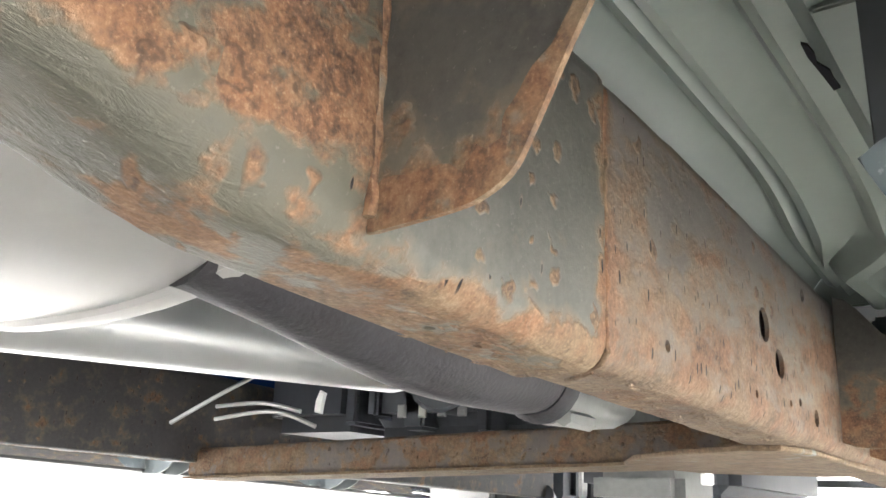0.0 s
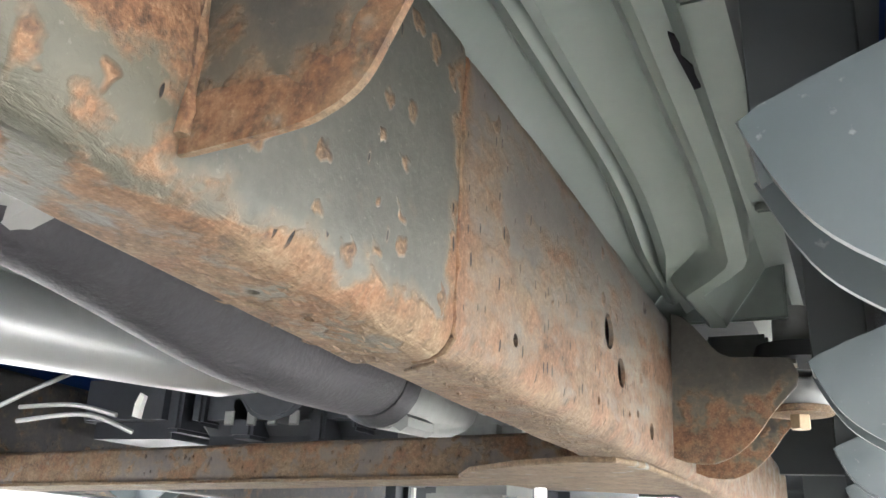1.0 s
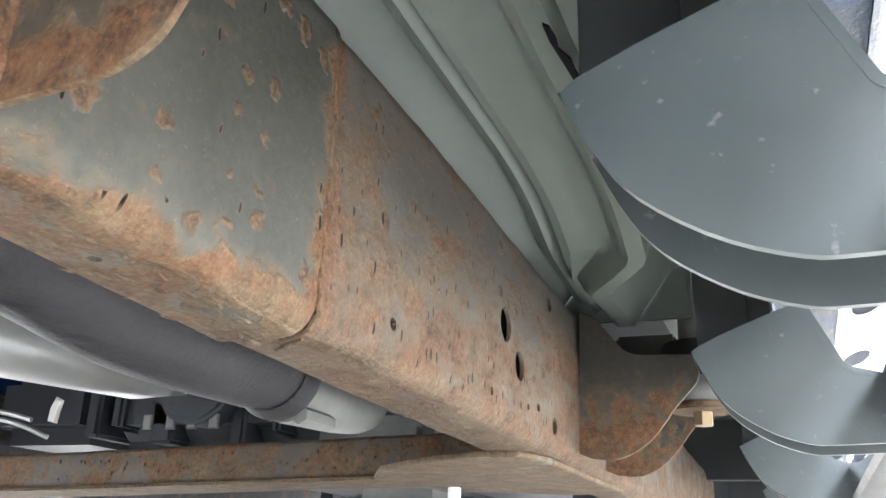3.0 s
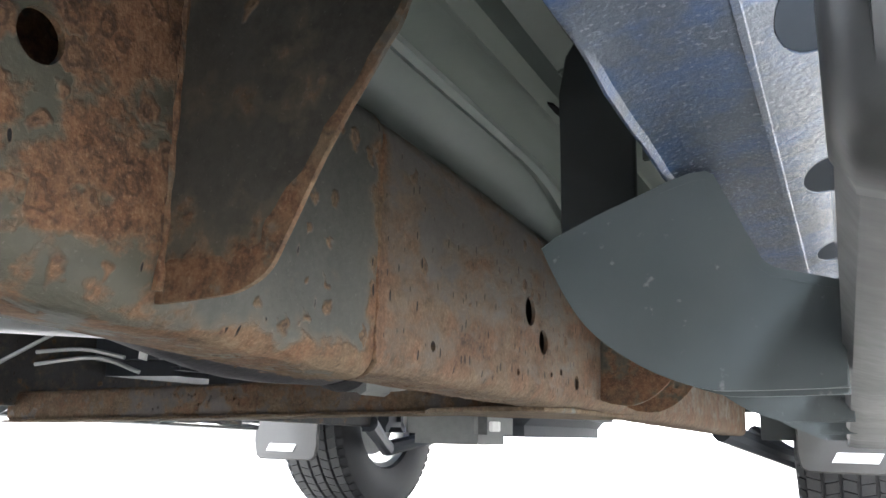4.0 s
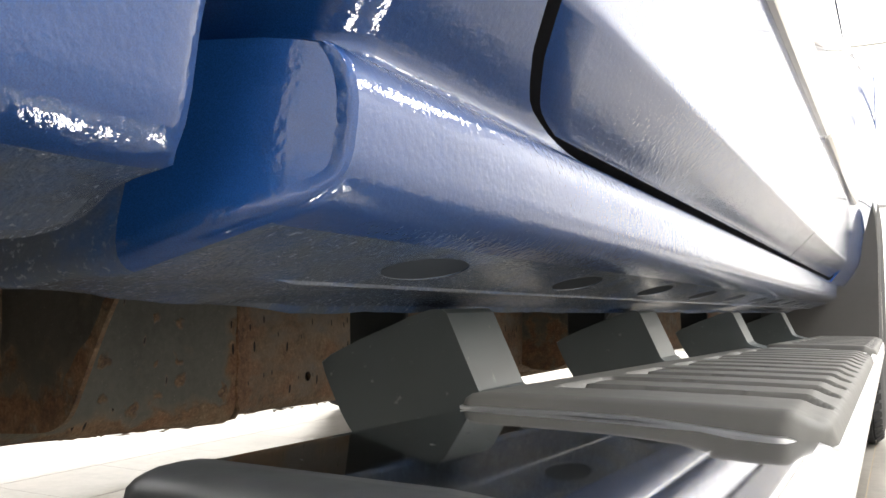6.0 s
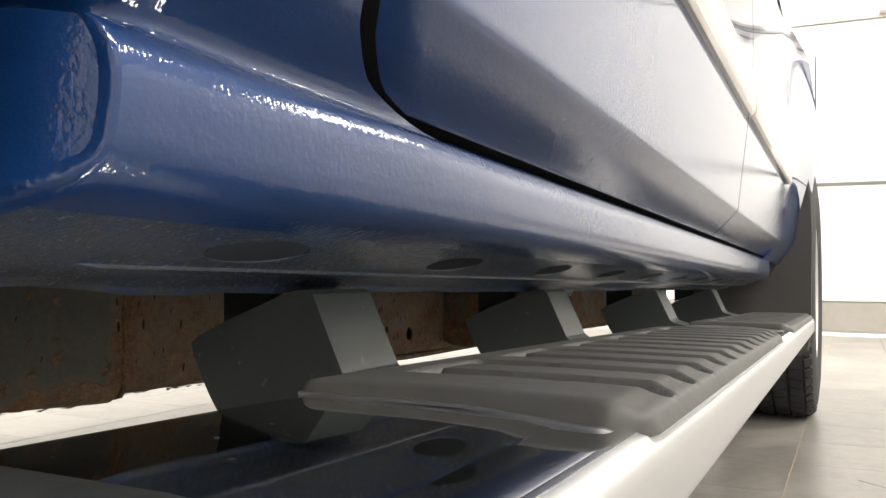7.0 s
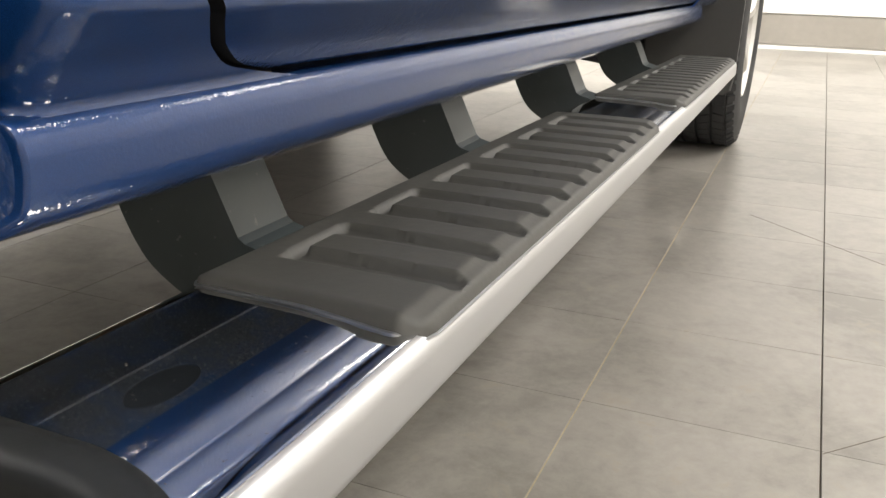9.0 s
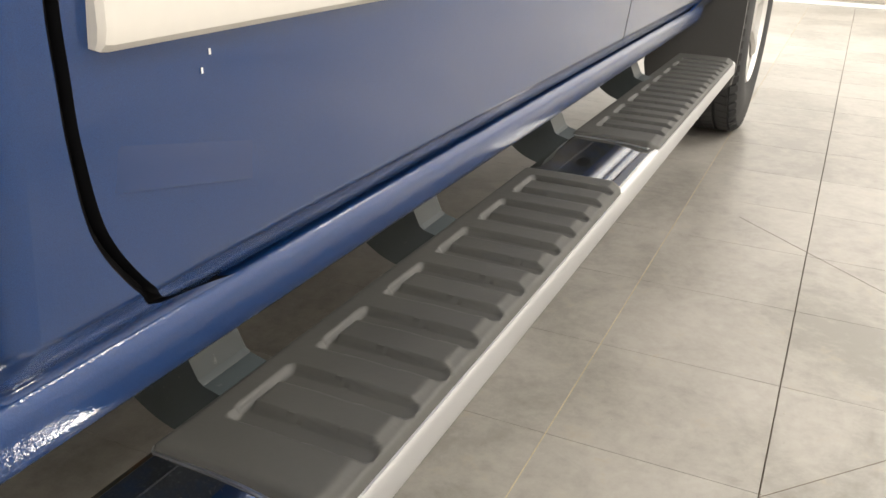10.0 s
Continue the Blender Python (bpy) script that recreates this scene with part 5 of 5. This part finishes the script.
def bracket(y0):
    """A folded steel bracket: two curved cheeks and a web down the outer side."""
    y1 = y0 + 0.060
    dz = -0.0130 * (y0 - 0.434)
    cheek = [(0.0870, 0.4000), (0.094, 0.4045), (0.115, 0.4140), (0.143, 0.4250), (0.160, 0.4300), (0.170, 0.4290), (0.186, 0.395), (0.1893, 0.3875), (0.1945, 0.3835), (0.2215, 0.3765), (0.2215, 0.345), (0.2215, 0.332)]
    low = spline([(0.2215, 0.332), (0.180, 0.3305), (0.162, 0.3315), (0.138, 0.3400), (0.114, 0.3560), (0.100, 0.3740), (0.0870, 0.4000)], 22)[1:-1]
    outline = [(a, b + dz) for a, b in cheek + low]
    plate_ = part("bracket", plate(outline, "y", y0, 0.0042, bevel=0.0008), BRACKET, side_board, "grey painted steel bracket", smooth=35)
    part("front_cheek", plate(outline, "y", y1 - 0.0042, 0.0042, bevel=0.0008), BRACKET, side_board, smooth=35)
    bm = bmesh.new()
    web = [(0.145, 0.4262), (0.160, 0.4308), (0.1675, 0.4312), (0.1708, 0.4290), (0.1785, 0.4125), (0.1866, 0.3952), (0.1900, 0.3880), (0.1950, 0.3840), (0.2212, 0.3772)]
    rows = [[(a + o, y, b + dz) for a, b in web] for y, o in ((y0 - 0.0002, 0.0), (y1 + 0.0002, 0.0))]
    loft(rows, False, bm=bm)
    part("web", thicken(bm, 0.004), BRACKET, side_board, smooth=16)
    top = bmesh.new()
    loft([[(a, y, b + dz - 0.0012) for a, b in ((0.0885, 0.4005), (0.095, 0.4045), (0.115, 0.4135), (0.143, 0.4245))] for y in (y0 + 0.001, y1 - 0.001)], False, bm=top)
    part("top_web", thicken(top, 0.003), BRACKET, side_board)
    part("hanger", plate([(0.0895, 0.405 + dz), (0.0885, 0.49 + dz), (0.092, 0.512 + dz), (0.102, 0.528 + dz), (0.129, 0.528 + dz), (0.129, 0.42 + dz)], "y", y0 + 0.0255, 0.005, bevel=0.001), BLACK_VOID, side_board, "black steel hanger")


for y0 in (0.434, 0.822, 1.322, 1.880):
    bracket(y0)
mirrored(side_board)
mirrored(sill)
cut(bed, [disc((0.25, REAR_Y, 0.40), "x", 0.46, 0.3, 48)])
mirrored(bed)
for door in (rear_door, front_door):
    mirrored(door)
mirrored(fender)

# -- the rest of the cab, bed and hood --
GLASS = plain("dark_glass", (0.02, 0.025, 0.028), 0.06, vary=0.05, bump=0.0)


def shell(rows):
    """A skin over cross-sections (y, [(half width, z), ...]), mirrored about the middle line."""
    rings = []
    for y, prof in rows:
        ring = [(MID + h, y, z) for h, z in prof] + [(MID - h, y, z) for h, z in reversed(prof)]
        rings.append(ring)
    return loft(rings, False)


roof = part("cab_roof", shell([(0.205, [(0.955, 1.15), (0.93, 1.20), (0.90, 1.24)]), (0.28, [(0.955, 1.15), (0.86, 1.50), (0.74, 1.80)]), (0.42, [(0.955, 1.15), (0.84, 1.60), (0.70, 1.875)]), (1.0, [(0.955, 1.15), (0.84, 1.62), (0.70, 1.905)]), (1.55, [(0.955, 1.15), (0.84, 1.62), (0.70, 1.89)]), (1.75, [(0.955, 1.15), (0.84, 1.58), (0.68, 1.83)]), (2.42, [(0.955, 1.10), (0.93, 1.12), (0.86, 1.14)])]), PAINT, truck, "blue cab roof", smooth=40)
for sx in (1, -1):
    for y0, y1, y2, y3 in ((0.42, 1.22, 1.20, 0.55), (1.34, 2.16, 1.72, 1.34)):
        pts = [(y0, 1.18), (y1, 1.18), (y2, 1.62), (y3, 1.62)]
        bm = bmesh.new()
        f = [bm.verts.new((MID + sx * (0.9560 - (z - 1.15) * 0.235), y, z)) for y, z in pts]
        bm.faces.new(f)
        part("side_window", thicken(bm, 0.004), GLASS, roof, "dark side window", smooth=0)
hood = part("hood", shell([(2.40, [(0.94, 0.90), (0.94, 1.02), (0.93, 1.10), (0.80, 1.15)]), (2.8, [(0.945, 0.90), (0.945, 1.02), (0.935, 1.10), (0.80, 1.14)]), (3.6, [(0.96, 0.88), (0.96, 0.98), (0.94, 1.06), (0.78, 1.09)]), (3.9, [(0.96, 0.72), (0.95, 0.90), (0.90, 1.01), (0.75, 1.04)]), (3.98, [(0.93, 0.62), (0.92, 0.84), (0.87, 0.95), (0.72, 0.98)])]), PAINT, truck, "blue hood", smooth=40)
part("grille", block(MID - 0.70, MID + 0.70, 3.93, 3.97, 0.62, 0.95, 0.02), CAP_PLASTIC, hood, "dark grille")
part("front_bumper", block(MID - 0.96, MID + 0.96, 3.88, 4.06, 0.42, 0.63, 0.05, segments=3), CHROME, truck, "chrome front bumper")
# unseen floor that also keeps light from above off the frame
bed_floor = part("bed_floor", block(2 * MID - 0.20, 0.20, -1.6, 0.155, 0.665, 0.69), BLACK_VOID, truck, "black bed floor")
# black bar added to darken the open space under the bed
part("bed_crossmember", block(2 * MID - 0.19, 0.19, 0.02, 0.13, 0.60, 0.66, 0.006), BLACK_VOID, bed_floor)
part("bed_front", block(2 * MID - 0.20, 0.20, 0.12, 0.155, 0.60, 1.14, 0.01), PAINT, truck)
part("tailgate", block(2 * MID - 0.30, 0.30, -1.66, -1.605, 0.50, 1.15, 0.02), PAINT, truck, "blue tailgate")
part("rear_bumper", block(2 * MID - 0.28, 0.28, -1.85, -1.68, 0.42, 0.58, 0.04, segments=3), CHROME, truck, "chrome rear bumper")
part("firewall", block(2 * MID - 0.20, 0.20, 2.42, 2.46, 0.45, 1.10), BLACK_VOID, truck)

# ---- floor tiles: the nearest as pieces, the rest joined ----
PITCH = 0.305


def tile_shape(bm, x, y):
    """A tile with a small arris; its joints are wider along the truck than across."""
    hx, hy, a = PITCH / 2 - 0.0009, PITCH / 2 - 0.00035, 0.0005
    lo = [bm.verts.new((x + sx * hx, y + sy * hy, -0.0015)) for sx, sy in ((-1, -1), (1, -1), (1, 1), (-1, 1))]
    hi = [bm.verts.new((x + sx * (hx - a), y + sy * (hy - a * 0.4), 0.0)) for sx, sy in ((-1, -1), (1, -1), (1, 1), (-1, 1))]
    base = [bm.verts.new((x + sx * hx, y + sy * hy, -0.006)) for sx, sy in ((-1, -1), (1, -1), (1, 1), (-1, 1))]
    bm.faces.new(hi)
    for i in range(4):
        j = (i + 1) % 4
        bm.faces.new((lo[i], lo[j], hi[j], hi[i]))
        bm.faces.new((base[i], base[j], lo[j], lo[i]))


one = bmesh.new()
tile_shape(one, 0, 0)
tile_mesh = bpy.data.meshes.new("tile")
one.to_mesh(tile_mesh)
one.free()
tile_mesh.materials.append(TILE)
rest = bmesh.new()
for i in range(math.floor((W - 0.302) / PITCH), math.ceil((E_ - 0.302) / PITCH)):
    for j in range(math.floor((S_ - 1.03) / PITCH), math.ceil((N_ - 1.03) / PITCH)):
        x, y = 0.302 + (i + 0.5) * PITCH, 1.03 + (j + 0.5) * PITCH
        if -1 <= i <= 7 and -4 <= j <= 18 or -7 <= i <= -2 and 0 <= j <= 12:
            t = new("tile", tile_mesh)
            t.location = (x, y, 0)
            t.parent = floor
        else:
            tile_shape(rest, x, y)
for a, b in (((0.609, 1.024), (0.766, 1.195)), ((0.44, 2.131), (0.77, 1.815))):
    n = Vector((a[1] - b[1], b[0] - a[0])).normalized() * 0.0005
    part("crack", plate([(a[0] - n.x, a[1] - n.y), (b[0] - n.x, b[1] - n.y), (b[0] + n.x, b[1] + n.y), (a[0] + n.x, a[1] + n.y)], "z", -0.0003, 0.0007), GROUT, floor, "hairline crack across the tiles", smooth=0)
part("pale_joint", block(0.3012, 0.3028, -1.2, N_ - 0.05, -0.004, -0.0009), plain("pale_grout", (0.48, 0.40, 0.27), 0.85, vary=0.25), floor, "pale ochre tile joint", smooth=0)
tagged(part("tiles", rest, TILE, floor, smooth=0), kind="stuff")
